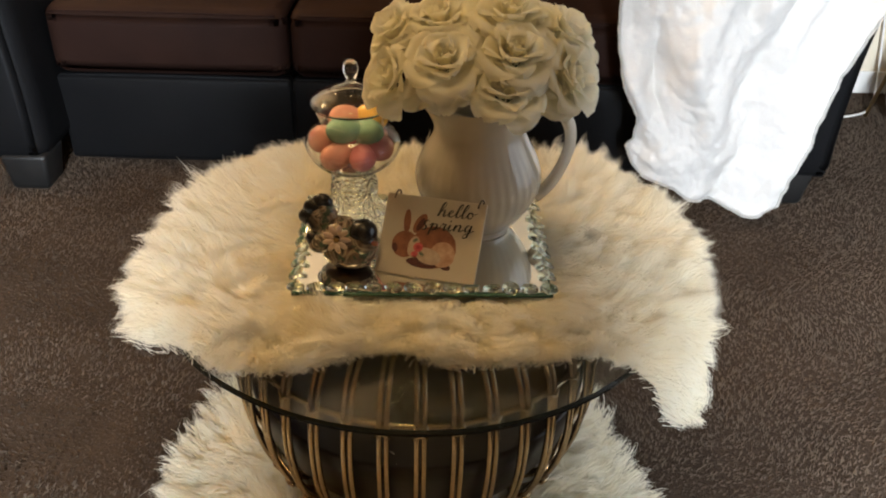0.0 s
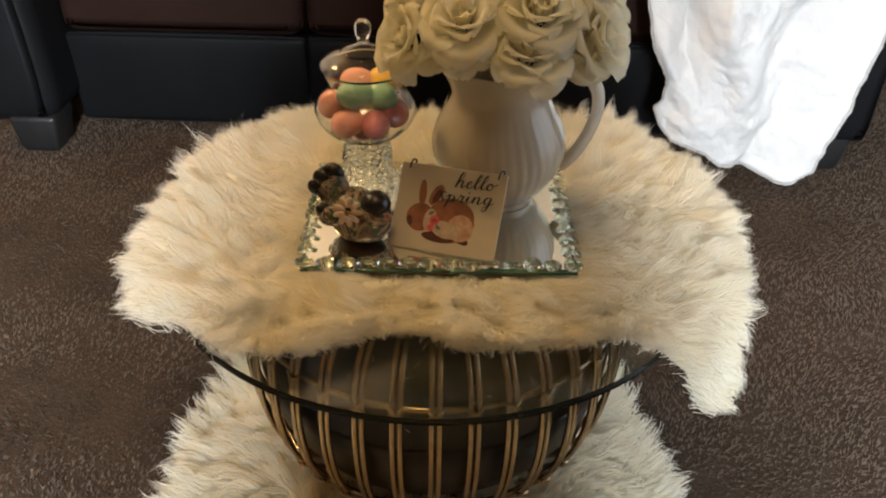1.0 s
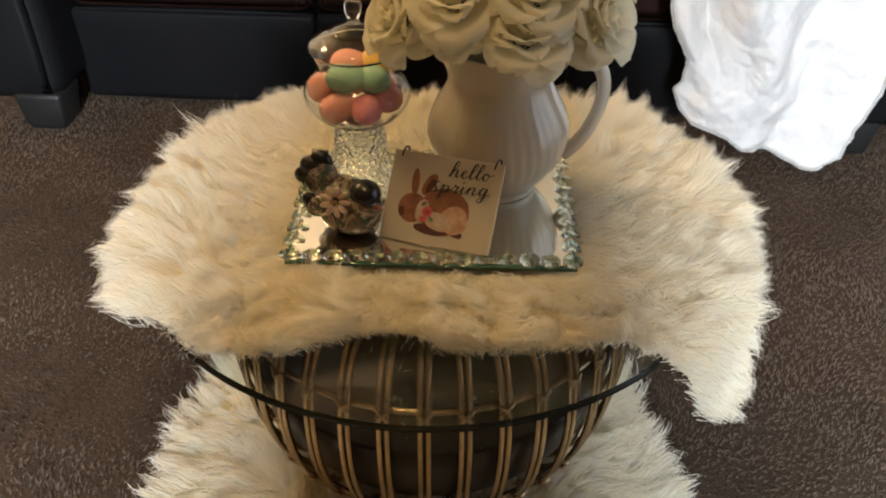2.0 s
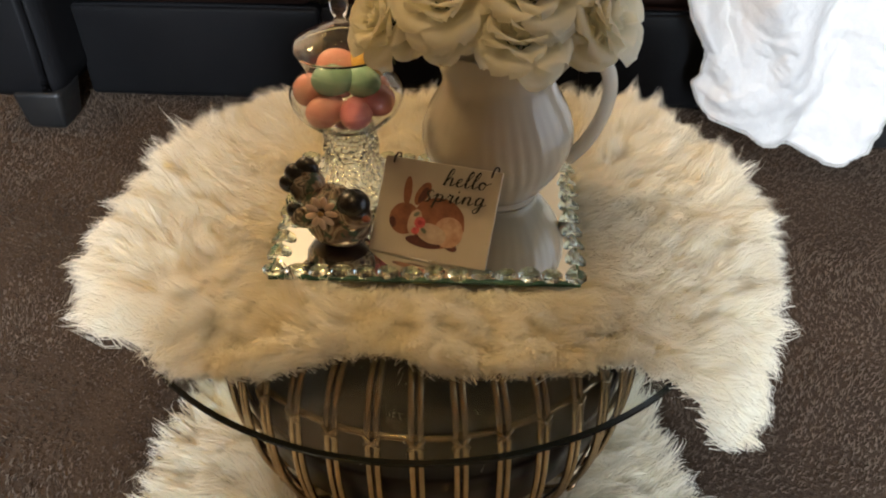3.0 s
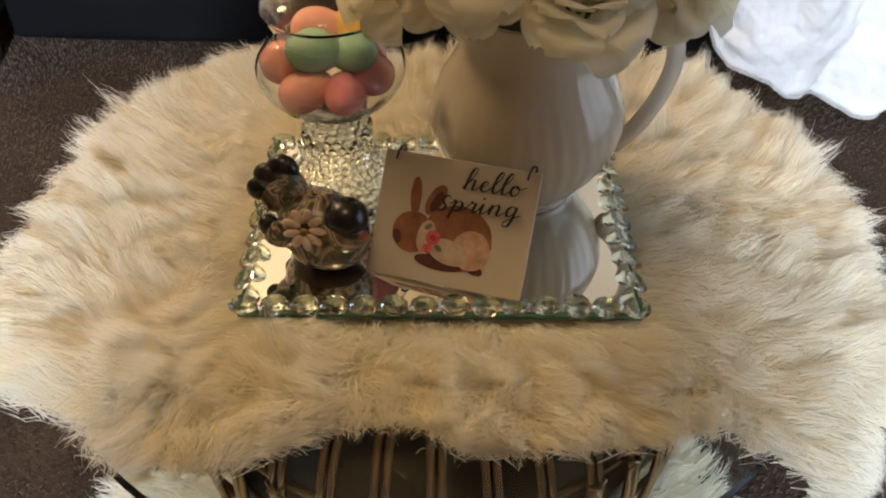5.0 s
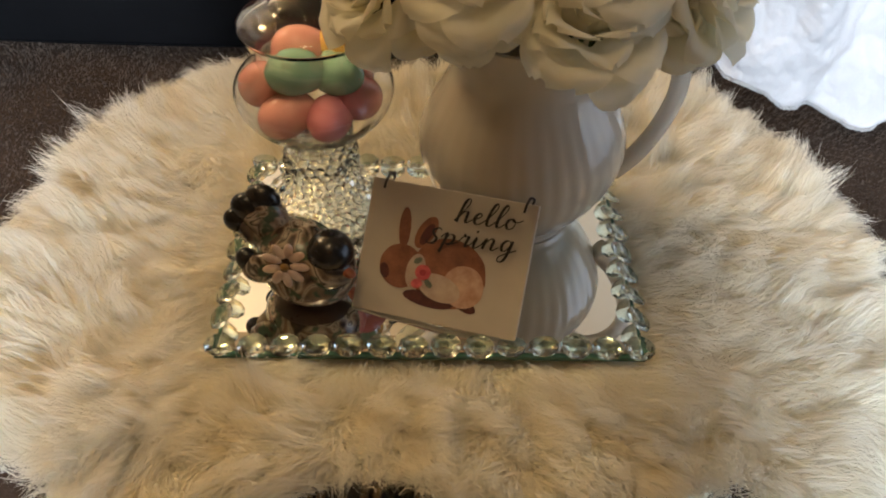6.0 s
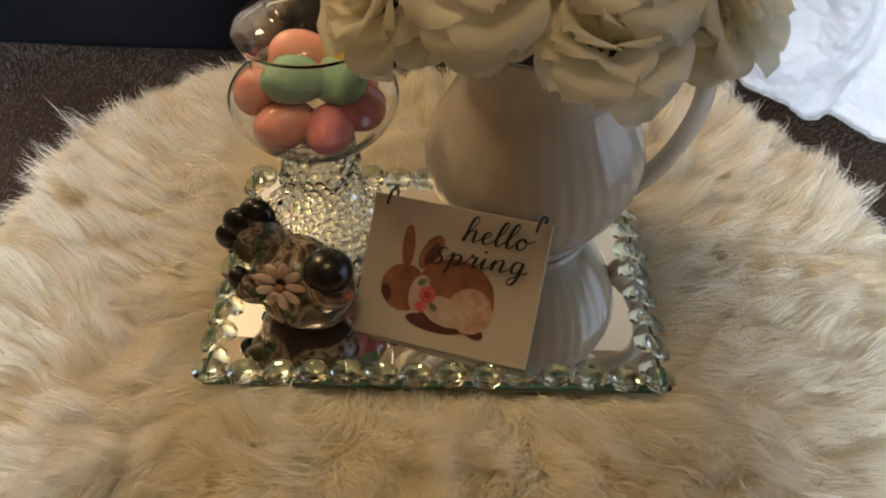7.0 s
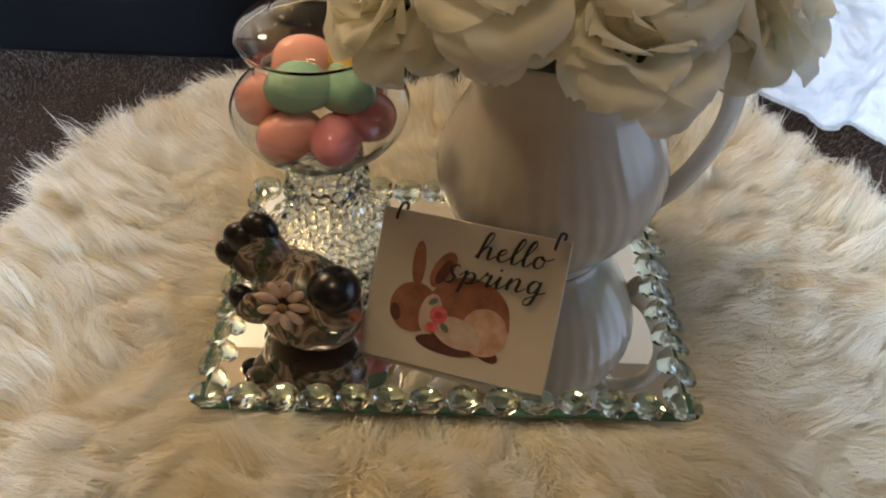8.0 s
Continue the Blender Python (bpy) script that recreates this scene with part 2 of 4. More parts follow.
def rounded_box(sx, sy, sz, r=0.02, seg=3, cuts=0, puff=0.0):
    """A box with rounded edges about its own centre; puff swells its faces."""
    bm = bmesh.new()
    bmesh.ops.create_cube(bm, size=1.0)
    bmesh.ops.scale(bm, vec=(sx, sy, sz), verts=bm.verts)
    if cuts:
        bmesh.ops.subdivide_edges(bm, edges=bm.edges[:], cuts=cuts, use_grid_fill=True)
        for q in bm.verts:
            fx, fy, fz = (1 - (2 * q.co[k] / s) ** 2 for k, s in ((0, sx), (1, sy), (2, sz)))
            q.co.z += math.copysign(puff * max(0, fx) * max(0, fy), q.co.z) if abs(q.co.z) > sz * 0.49 else 0
            q.co.y += math.copysign(puff * max(0, fx) * max(0, fz), q.co.y) if abs(q.co.y) > sy * 0.49 else 0
    edges = [e for e in bm.edges if len(e.link_faces) == 2 and e.calc_face_angle(0) > 0.8]
    bmesh.ops.bevel(bm, geom=edges, offset=r, segments=seg, affect="EDGES", profile=0.5)
    return bm


def box_mesh(name, x0, x1, y0, y1, z0, z1, mat, r=0.004, seg=2):
    bm = rounded_box(x1 - x0, y1 - y0, z1 - z0, r, seg)
    bmesh.ops.translate(bm, vec=((x0 + x1) / 2, (y0 + y1) / 2, (z0 + z1) / 2), verts=bm.verts)
    return bm_mesh(name, bm, [mat], smooth=False)


def strands_mesh(name, roots, tips, lift, width, mat, segs=3, seed=3):
    """Tapered ribbons from roots to tips that arch by lift (an array of vectors); one mesh."""
    rng = np.random.default_rng(seed)
    n_s = len(roots)
    d = tips - roots
    axis = rng.normal(size=(n_s, 3))
    side = np.cross(d, axis)
    side /= np.linalg.norm(side, axis=1, keepdims=True) + 1e-9
    rows = []
    for k in range(segs):
        t = k / segs
        mid = roots + d * t + lift * (4 * t * (1 - t))
        w = (width * (1 - 0.75 * t))[:, None] * side * 0.5
        rows += [mid - w, mid + w]
    rows.append(tips)
    per = 2 * segs + 1
    co = np.stack(rows, axis=1).reshape(-1, 3)
    base = (np.arange(n_s) * per)[:, None]
    tris = []
    for k in range(segs - 1):
        a = 2 * k
        tris += [(a, a + 1, a + 3), (a, a + 3, a + 2)]
    a = 2 * (segs - 1)
    tris.append((a, a + 1, a + 2))
    idx = np.concatenate([base + np.array(t)[None, :] for t in tris], axis=1).reshape(-1)
    me = bpy.data.meshes.new(name)
    me.vertices.add(len(co))
    me.vertices.foreach_set("co", co.astype(np.float32).ravel())
    me.loops.add(len(idx))
    me.loops.foreach_set("vertex_index", idx.astype(np.int32))
    n_f = len(idx) // 3
    me.polygons.add(n_f)
    me.polygons.foreach_set("loop_start", np.arange(0, 3 * n_f, 3, dtype=np.int32))
    me.polygons.foreach_set("use_smooth", np.ones(n_f, dtype=bool))
    me.materials.append(mat)
    me.update(calc_edges=True)
    return me


def smooth_noise(p, scale, seed):
    """Cheap smooth noise of 2D places: a sum of turned waves, in about -1 to 1."""
    rng = np.random.default_rng(seed)
    out = np.zeros(len(p))
    for k in range(9):
        a, f, ph = rng.uniform(0, 6.28), scale * rng.uniform(0.5, 1.7), rng.uniform(0, 6.28)
        out += np.sin((p[:, 0] * math.cos(a) + p[:, 1] * math.sin(a)) * f + ph)
    return out / 4.0


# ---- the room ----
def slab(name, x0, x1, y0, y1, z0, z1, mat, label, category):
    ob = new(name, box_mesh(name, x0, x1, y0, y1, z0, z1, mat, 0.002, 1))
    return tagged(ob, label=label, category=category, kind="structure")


T = 0.14
slab("floor", ROOM_W, ROOM_E, ROOM_S, ROOM_N, -0.1, 0.0, CARPET, "brown wall-to-wall carpet under the table", "floor")
slab("ceiling", ROOM_W - T, ROOM_E + T, ROOM_S - T, ROOM_N + T, ROOM_H, ROOM_H + 0.1, CEILING, "plain tan painted ceiling", "ceiling")
slab("wall_north", ROOM_W - T, ROOM_E + T, ROOM_N, ROOM_N + T, -0.1, ROOM_H, WALL, "cream painted wall behind the sofa", "wall")
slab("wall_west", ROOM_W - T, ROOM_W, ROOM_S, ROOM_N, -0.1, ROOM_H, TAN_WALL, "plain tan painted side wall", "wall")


def wall_with_opening(name, along, lo, hi, at, depth, a0, a1, z0, z1, label):
    """A wall along x or y with one opening cut through it."""
    bm = bmesh.new()
    for u0, u1, w0, w1 in ((lo, a0, -0.1, ROOM_H), (a1, hi, -0.1, ROOM_H), (a0, a1, z1, ROOM_H), (a0, a1, -0.1, z0)):
        if u1 - u0 < 0.01 or w1 - w0 < 0.01:
            continue
        geo = bmesh.ops.create_cube(bm, size=1.0)["verts"]
        sx, sy = (u1 - u0, depth) if along == "x" else (depth, u1 - u0)
        cx, cy = ((u0 + u1) / 2, at) if along == "x" else (at, (u0 + u1) / 2)
        bmesh.ops.scale(bm, vec=(sx, sy, w1 - w0), verts=geo)
        bmesh.ops.translate(bm, vec=(cx, cy, (w0 + w1) / 2), verts=geo)
    tagged(new(name, bm_mesh(name, bm, [TAN_WALL], False)), label=label, category="wall", kind="structure")


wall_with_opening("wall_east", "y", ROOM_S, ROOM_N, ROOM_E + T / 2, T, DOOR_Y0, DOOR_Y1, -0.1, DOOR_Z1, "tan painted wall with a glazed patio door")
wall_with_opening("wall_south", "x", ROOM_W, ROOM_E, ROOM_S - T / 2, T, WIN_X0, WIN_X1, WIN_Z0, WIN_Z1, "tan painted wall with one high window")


def glazing(name, along, at, a0, a1, z0, z1, sashes, label, category):
    top = empty(name, label=label, category=category, kind="structure")
    step = (a1 - a0) / sashes
    for s in range(sashes):
        u0, u1 = a0 + s * step, a0 + (s + 1) * step
        for b0, b1, c0, c1 in ((u0, u0 + 0.05, z0, z1), (u1 - 0.05, u1, z0, z1), (u0 + 0.05, u1 - 0.05, z0, z0 + 0.05), (u0 + 0.05, u1 - 0.05, z1 - 0.05, z1)):
            args = (b0, b1, at, at + 0.04) if along == "x" else (at, at + 0.04, b0, b1)
            part("window_frame", box_mesh("window_frame", *args, c0, c1, WHITE_TRIM), top)
        args = (u0 + 0.05, u1 - 0.05, at + 0.015, at + 0.021) if along == "x" else (at + 0.015, at + 0.021, u0 + 0.05, u1 - 0.05)
        pane = part("pane", box_mesh("pane", *args, z0 + 0.05, z1 - 0.05, GLASS, 0.001, 1), top)
        pane.visible_shadow = False


glazing("door_1", "y", ROOM_E + 0.05, DOOR_Y0, DOOR_Y1, 0.0, DOOR_Z1, 2, "white framed sliding glass patio door", "door")
glazing("window_1", "x", ROOM_S - 0.09, WIN_X0, WIN_X1, WIN_Z0, WIN_Z1, 2, "white framed window with two panes", "window")
tagged(new("baseboard", box_mesh("baseboard", ROOM_W, ROOM_E, ROOM_N - 0.016, ROOM_N - 0.002, 0.0, 0.085, WHITE_TRIM, 0.004)), label="painted baseboard along the wall", category="baseboard", kind="structure")
tagged(new("ground", box_mesh("ground", -60, 60, -60, 60, -0.3, -0.12, varied("outdoor_paving", (0.3, 0.28, 0.25), (0.22, 0.2, 0.18), 0.6, 0.9), 0.002, 1)), label="pale paving outside the house", category="ground", kind="structure")

# Unseen pier added to shade the table's middle, as the camera's holder would.
slab("shade_pier", -0.24, 0.235, -0.72, -0.5, 0.0, ROOM_H - 0.002, TAN_WALL, "unseen tan pier added to shade the table's middle", "wall")
# Added fixtures for the two unseen warm lamps.
for bx, by, watts in UNSEEN_LAMPS:
    lamp_thing = empty("added_ceiling_light", (bx, by, ROOM_H), label="unseen round brass ceiling light added on the ceiling", category="ceiling light", group="ceiling lights")
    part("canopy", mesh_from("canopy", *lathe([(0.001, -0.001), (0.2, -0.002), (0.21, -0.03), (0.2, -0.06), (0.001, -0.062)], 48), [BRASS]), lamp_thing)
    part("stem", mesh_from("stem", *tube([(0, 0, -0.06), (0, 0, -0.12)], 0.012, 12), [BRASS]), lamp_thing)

# ---- carpet pile ----
rng = np.random.default_rng(11)
COUNT = 210000
px, py = rng.uniform(-1.75, 1.85, COUNT), rng.uniform(0.42, 2.98, COUNT)
keep = (np.abs(px) < 0.35 + 0.62 * py + 0.1) & ~((py > 2.45) & (np.abs(px) < 1.0))
px, py = px[keep], py[keep]
flat2 = np.stack([px, py], axis=1)
ang = 2.2 * smooth_noise(flat2, 9, 5) + rng.uniform(-1.1, 1.1, len(px))
length = rng.uniform(0.007, 0.012, len(px)) * (1 + 0.25 * smooth_noise(flat2, 30, 6))
roots = np.stack([px, py, np.zeros(len(px)) - 0.001], axis=1)
tips = roots + np.stack([np.cos(ang) * length * 0.75, np.sin(ang) * length * 0.75, length * 0.75], axis=1)
lift = np.stack([-np.cos(ang) * 0.002, -np.sin(ang) * 0.002, length * 0.15], axis=1)
pile = new("carpet_pile", strands_mesh("carpet_pile", roots, tips, lift, rng.uniform(0.002, 0.0042, len(px)), PILE, 2, 12))
tagged(pile, label="twisted brown carpet pile across the floor", category="carpet", kind="stuff")


# ---- sofa ----
def put(bm, x, y, z, rx=0, ry=0, rz=0):
    bmesh.ops.transform(bm, matrix=pose(x, y, z, rx, ry, rz), verts=bm.verts)
    return bm


sofa = empty("sofa", (0, 2.25, 0), label="black and brown leather sofa standing on the carpet", category="sofa")
SEAMS = [-1.07, -0.405, 0.27, 0.93]
for x0, x1 in zip(SEAMS, SEAMS[1:]):
    part("front_panel", bm_mesh("front_panel", put(rounded_box(x1 - x0 - 0.004, 0.06, 0.255, 0.012, 3, 5, 0.006), (x0 + x1) / 2, 0.03, 0.148), [BLACK_LEATHER]), sofa, "smooth black leather front panel")
    part("seat_cushion", bm_mesh("seat_cushion", put(rounded_box(x1 - x0 - 0.006, 0.62, 0.2, 0.045, 5, 7, 0.014), (x0 + x1) / 2, 0.3, 0.378), [BROWN_LEATHER]), sofa, "plump brown leather seat cushion")
    w, f = tube([((x0 + 0.03) + (x1 - x0 - 0.06) * k / 20, -0.008 - 0.012 * math.sin(math.pi * k / 20), 0.462 + 0.006 * math.sin(math.pi * k / 20)) for k in range(21)], 0.004)
    part("piping", mesh_from("piping", w, f, [BROWN_LEATHER]), sofa)
    part("back_cushion", bm_mesh("back_cushion", put(rounded_box(x1 - x0 - 0.006, 0.2, 0.46, 0.07, 5, 6, 0.02), (x0 + x1) / 2, 0.56, 0.66, -12), [BROWN_LEATHER]), sofa, "brown leather back cushion")
for x in SEAMS[1:3]:
    for dx in (-0.006, 0.006):
        w, f = tube([(x + dx, -0.004, 0.03 + 0.23 * k / 12) for k in range(13)], 0.0016, 6)
        part("seam", mesh_from("seam", w, f, [BLACK_LEATHER]), sofa)
part("back_frame", bm_mesh("back_frame", put(rounded_box(2.3, 0.08, 0.72, 0.03), -0.055, 0.69, 0.42), [BLACK_LEATHER]), sofa)


def sofa_arm(cx, side):
    """An arm with a flared, rolled top and a rounded front."""
    bm = rounded_box(0.22, 0.76, 0.58, 0.05, 5, 8, 0.012)
    for q in bm.verts:
        up = (q.co.z + 0.29) / 0.58
        q.co.x += side * (0.07 * up ** 2 - 0.015)
        q.co.y += 0.06 * up - 0.03
        if up > 0.6:
            q.co.x *= 1 + 0.18 * (up - 0.6)
    return bm_mesh("arm", put(bm, cx, 0.23, 0.375), [BLACK_LEATHER])


part("arm", sofa_arm(-1.18, -1), sofa, "black leather rolled arm")
part("arm", sofa_arm(1.015, 1), sofa, "black leather rolled arm")


def sofa_foot():
    bm = rounded_box(0.13, 0.13, 0.11, 0.014, 3)
    for q in bm.verts:
        k = 1 - 0.22 * (0.5 - q.co.z / 0.11)
        q.co.x *= k
        q.co.y *= k
    return bm_mesh("foot", bm, [BLACK_WOOD])


FOOT = sofa_foot()
for x, y in ((-1.125, -0.115), (1.0, -0.1), (-1.15, 0.6), (1.0, 0.6)):
    part("foot", FOOT, sofa, "black tapered wooden foot", pose(x, y, 0.055))


# ---- plush throw over the sofa's arm ----
def throw_place(u, v):
    """u runs across, v from the top of the arm (0) down the front (1)."""
    left = np.interp(v, [0, 0.33, 0.55, 0.72, 0.85, 0.9, 1.0], [0.445, 0.457, 0.478, 0.525, 0.528, 0.512, 0.53])
    right = np.interp(v, [0, 0.1, 0.35, 0.6, 0.88, 0.96, 1.0], [1.07, 1.052, 1.013, 0.97, 0.932, 0.93, 0.9])
    hem = np.interp(u, [0, 0.08, 0.3, 0.42, 0.62, 0.85, 1.0], [0.165, 0.135, 0.112, 0.076, 0.06, 0.026, 0.034])
    z = 0.64 + (hem - 0.64) * v
    x = left + (right - left) * u
    fold = 0.036 * math.sin(8.5 * u + 1.2 + 0.9 * v) + 0.02 * math.sin(16 * u - 3.2 * v) * (0.4 + 0.6 * v) + 0.012 * math.sin(29 * u + 6 * v) * math.sin(3 * v + 2 * u)
    fold += 0.014 * math.sin(9 * v - 14 * u)
    fold += 0.022 * math.exp(-((u - 0.15 - 0.04 * v) / 0.02) ** 2) * min(1, 2.5 * v) * max(0, 1 - v)
    for at, run, deep in ((0.33, 0.3, 0.02), (0.52, 0.12, 0.024), (0.66, -0.22, 0.02), (0.8, -0.3, 0.016)):
        fold += deep * math.exp(-((u - at - run * (v - 0.2)) / 0.035) ** 2) * max(0, 0.8 - v)
    y = 1.995 + fold * (1 - 0.4 * v ** 4)
    return x, y, z


def throw_point(u, v):
    """The cloth's own lumps on top of its folds."""
    x, y, z = throw_place(u, v)
    p = Vector((x * 16, z * 16, y * 16))
    d = 0.010 * noise.noise(p * 0.8) + 0.006 * noise.noise(p * 2.3) + 0.003 * noise.noise(p * 5.5)
    return x + 0.004 * noise.noise(p * 1.9), y - d, z + 0.3 * d


def throw_mesh():
    nu, nv, nb = 110, 100, 18
    verts, faces = [], []
    for j in range(nv + nb + 1):
        for i in range(nu + 1):
            u = i / nu
            x, y, z = throw_point(u, max(0, j - nb) / nv)
            if j < nb:
                s = 1 - j / nb
                y, z = y + 0.5 * s, z + 0.035 * math.sin(math.pi * min(1, s * 1.6) / 2) + 0.006 * math.sin(20 * u + 9 * s)
            verts.append((x, y, z))
    for j in range(nv + nb):
        for i in range(nu):
            a = j * (nu + 1) + i
            faces.append((a, a + 1, a + nu + 2, a + nu + 1))
    return mesh_from("cloth", verts, faces, [PLUSH])


throw = empty("throw_blanket", (0.75, 2.0, 0.0), label="white plush throw blanket hanging over the sofa arm", category="blanket")
cloth_me = throw_mesh()
for q in cloth_me.vertices:
    q.co -= Vector((0.75, 2.0, 0.0))
cloth = part("cloth", cloth_me, throw)
solid = cloth.modifiers.new("thickness", "SOLIDIFY")
solid.thickness, solid.offset = 0.005, 0.0
rng = np.random.default_rng(5)
nap_n = 26000
nu_, nv_ = rng.uniform(0, 1, nap_n), rng.uniform(0, 1, nap_n)
edge_pick = rng.uniform(0, 1, nap_n)
nu_[edge_pick < 0.33] = 0.0
nu_[(edge_pick >= 0.33) & (edge_pick < 0.66)] = 1.0
nv_[edge_pick >= 0.66] = 1.0
roots = np.array([throw_point(a, b_) for a, b_ in zip(nu_, nv_)]) - np.array([0.75, 2.0, 0.0])
roots[:, 1] -= 0.002
out = np.stack([np.where(nu_ == 0, -1.0, np.where(nu_ == 1, 1.0, 0.0)), np.full(nap_n, -0.55), np.where(nv_ == 1, -1.0, -0.35)], axis=1) + rng.normal(0, 0.45, (nap_n, 3))
out /= np.linalg.norm(out, axis=1, keepdims=True)
tips = roots + out * rng.uniform(0.004, 0.009, nap_n)[:, None]
part("nap", strands_mesh("nap", roots, tips, np.zeros((nap_n, 3)), rng.uniform(0.002, 0.004, nap_n), PLUSH_NAP, 1, 6), throw)

# ---- glass table ----
TX, TY, TZ, TR = -0.02, 1.13, 0.418, 0.403
table = empty("coffee_table", (TX, TY, 0), label="round glass coffee table on a bronze rib basket base", category="coffee table")
prof = [(0.0005, TZ), (TR - 0.004, TZ), (TR, TZ + 0.003), (TR, TZ + 0.007), (TR - 0.004, TZ + 0.01), (0.0005, TZ + 0.01)]
top_me = mesh_from("glass_top", *lathe(prof, 128), [TABLE_GLASS, EDGE_GLASS], smooth=False)
for poly in top_me.polygons:
    r = math.hypot(poly.center.x, poly.center.y)
    poly.material_index = 1 if r > TR - 0.005 else 0
glass_top = part("glass_top", top_me, table, "round clear glass top with a dark polished edge")
glass_top.visible_shadow = False
RIB = smooth_profile([(0.225, 0.412), (0.262, 0.395), (0.287, 0.36), (0.297, 0.32), (0.301, 0.27), (0.299, 0.21), (0.288, 0.15), (0.266, 0.095), (0.232, 0.05), (0.19, 0.024)], 3)
rib_v, rib_f = join(*[tube([(r, dy, z) for r, z in RIB], 0.0042, 7) for dy in (-0.0052, 0.0052)])
RIB_MESH = mesh_from("rib", rib_v, rib_f, [BRONZE])
clip_v, clip_f = join(*[tube([(0.299, -0.010 * s, 0.33), (0.303, 0.0, 0.322), (0.299, 0.010 * s, 0.314)], 0.0026, 6) for s in (-1, 1)])
CLIP_MESH = mesh_from("clip", clip_v, clip_f, [BRONZE])
low_v, low_f = tube([(0.2695, -0.011, 0.095), (0.272, 0.0, 0.094), (0.2695, 0.011, 0.095)], 0.0035, 6)
LOW_CLIP = mesh_from("clip", low_v, low_f, [BRONZE])
for k in range(36):
    turn = pose(0, 0, 0, 0, 0, 270 + 2.1 + 10 * k)
    part("rib", RIB_MESH, table, m=turn)
    part("clip", CLIP_MESH, table, m=turn)
    part("clip", LOW_CLIP, table, m=turn)


def ring(r, z, thick):
    return tube([(r * math.cos(a), r * math.sin(a), z) for a in np.linspace(0, 2 * math.pi, 97)], thick, 8, caps=False)


for r, z, thick in ((0.288, 0.322, 0.0045), (0.226, 0.411, 0.005), (0.19, 0.024, 0.006), (0.261, 0.097, 0.004)):
    part("hoop", mesh_from("hoop", *ring(r, z, thick), [BRONZE]), table)
part("base_plate", mesh_from("base_plate", *lathe([(0.001, 0.018), (0.19, 0.018), (0.195, 0.024), (0.19, 0.034), (0.001, 0.038)], 48), [DARK_BRONZE]), table, "dark round base plate")

liner_p = [(0.001, 0.052), (0.15, 0.054), (0.205, 0.07), (0.246, 0.105), (0.27, 0.15), (0.283, 0.21), (0.2845, 0.235)]
liner_p += [(r - 0.004, z + 0.005) for r, z in liner_p[::-1]][:-1] + [(0.001, 0.058)]
part("liner", mesh_from("liner", *lathe(liner_p, 72), [LINER]), table, "dark glossy inner bowl")


# ---- sheepskins ----
def interp_ring(angles, radii, th):
    a = np.concatenate([np.array(angles) - 360, angles, np.array(angles) + 360])
    return np.interp(np.degrees(th) % 360, a, np.tile(radii, 3))


SKIN_A = [0, 20, 38, 46, 55, 72, 95, 115, 126, 132, 147, 165, 184, 203, 213, 220, 228, 238, 247, 255, 266, 276, 290, 304, 312, 315, 319, 323, 328, 336, 347]
SKIN_R = [.42, .427, .43, .425, .35, .31, .275, .31, .375, .423, .42, .417, .41, .44, .44, .4, .395, .355, .305, .255, .25, .282, .292, .315, .335, .36, .53, .53, .44, .43, .42]


def skin_radius(th):
    s = np.zeros_like(th)
    for k in (-4, -2, 0, 2, 4):
        s += interp_ring(SKIN_A, SKIN_R, th + radians(k))
    return s / 5 * np.where(np.sin(th) > 0.1, 0.97, np.where(np.sin(th) < -0.75, 1.01, 0.985))


def drape(r, th):
    """The hide's surface: flat on the glass, bending down past its rim. Returns place and slope down."""
    over = np.clip(r - 0.385, 0, None)
    bend = 0.06
    steep = radians(38) + radians(38) * np.exp(-(((np.degrees(th) % 360) - 319) / 13) ** 2)
    phi = np.minimum(over / bend, 1) * steep
    rate = steep / bend
    arc = np.minimum(over, bend)
    past = np.clip(over - bend, 0, None)
    rr = np.minimum(r, 0.385) + np.sin(rate * arc) / rate + past * np.cos(steep)
    drop = (1 - np.cos(rate * arc)) / rate + past * np.sin(steep)
    return np.stack([TX + 0.01 + rr * np.cos(th), TY + rr * np.sin(th), 0.4365 - drop], axis=1), phi


def grow(roots, normal, flow, seed, lock, per_lock, length, rise, gather=0.3):
    """Tips and arches of wool: strands gather in locks that lie along the flow."""
    rng = np.random.default_rng(seed)
    centre = np.repeat(roots, per_lock, axis=0)
    nrm, flw = np.repeat(normal, per_lock, axis=0), np.repeat(flow, per_lock, axis=0)
    n_s = len(centre)
    across = np.cross(nrm, flw)
    a, b_ = rng.normal(0, lock, n_s), rng.normal(0, lock, n_s)
    r0 = centre + across * a[:, None] + flw * b_[:, None]
    ln = np.repeat(rng.uniform(0.75, 1.25, len(roots)), per_lock) * rng.uniform(0.8, 1.1, n_s) * length
    up = np.repeat(rng.uniform(0.55, 1.35, len(roots)), per_lock) * rise
    stray = rng.normal(0, 0.06, (n_s, 3))
    stray[rng.uniform(0, 1, n_s) < 0.04] *= 2.5
    draw = np.repeat(np.broadcast_to(gather, len(roots)), per_lock)
    tip = centre + across * (a * draw)[:, None] + flw * (b_ * 0.5)[:, None] + flw * ln[:, None] * 0.85 + nrm * (ln * up)[:, None] + stray * ln[:, None]
    arch = nrm * (ln * 0.26)[:, None] + across * np.repeat(rng.normal(0, 0.16, len(roots)), per_lock)[:, None] * ln[:, None] + rng.normal(0, 0.04, (n_s, 3)) * ln[:, None]
    return r0, tip, arch


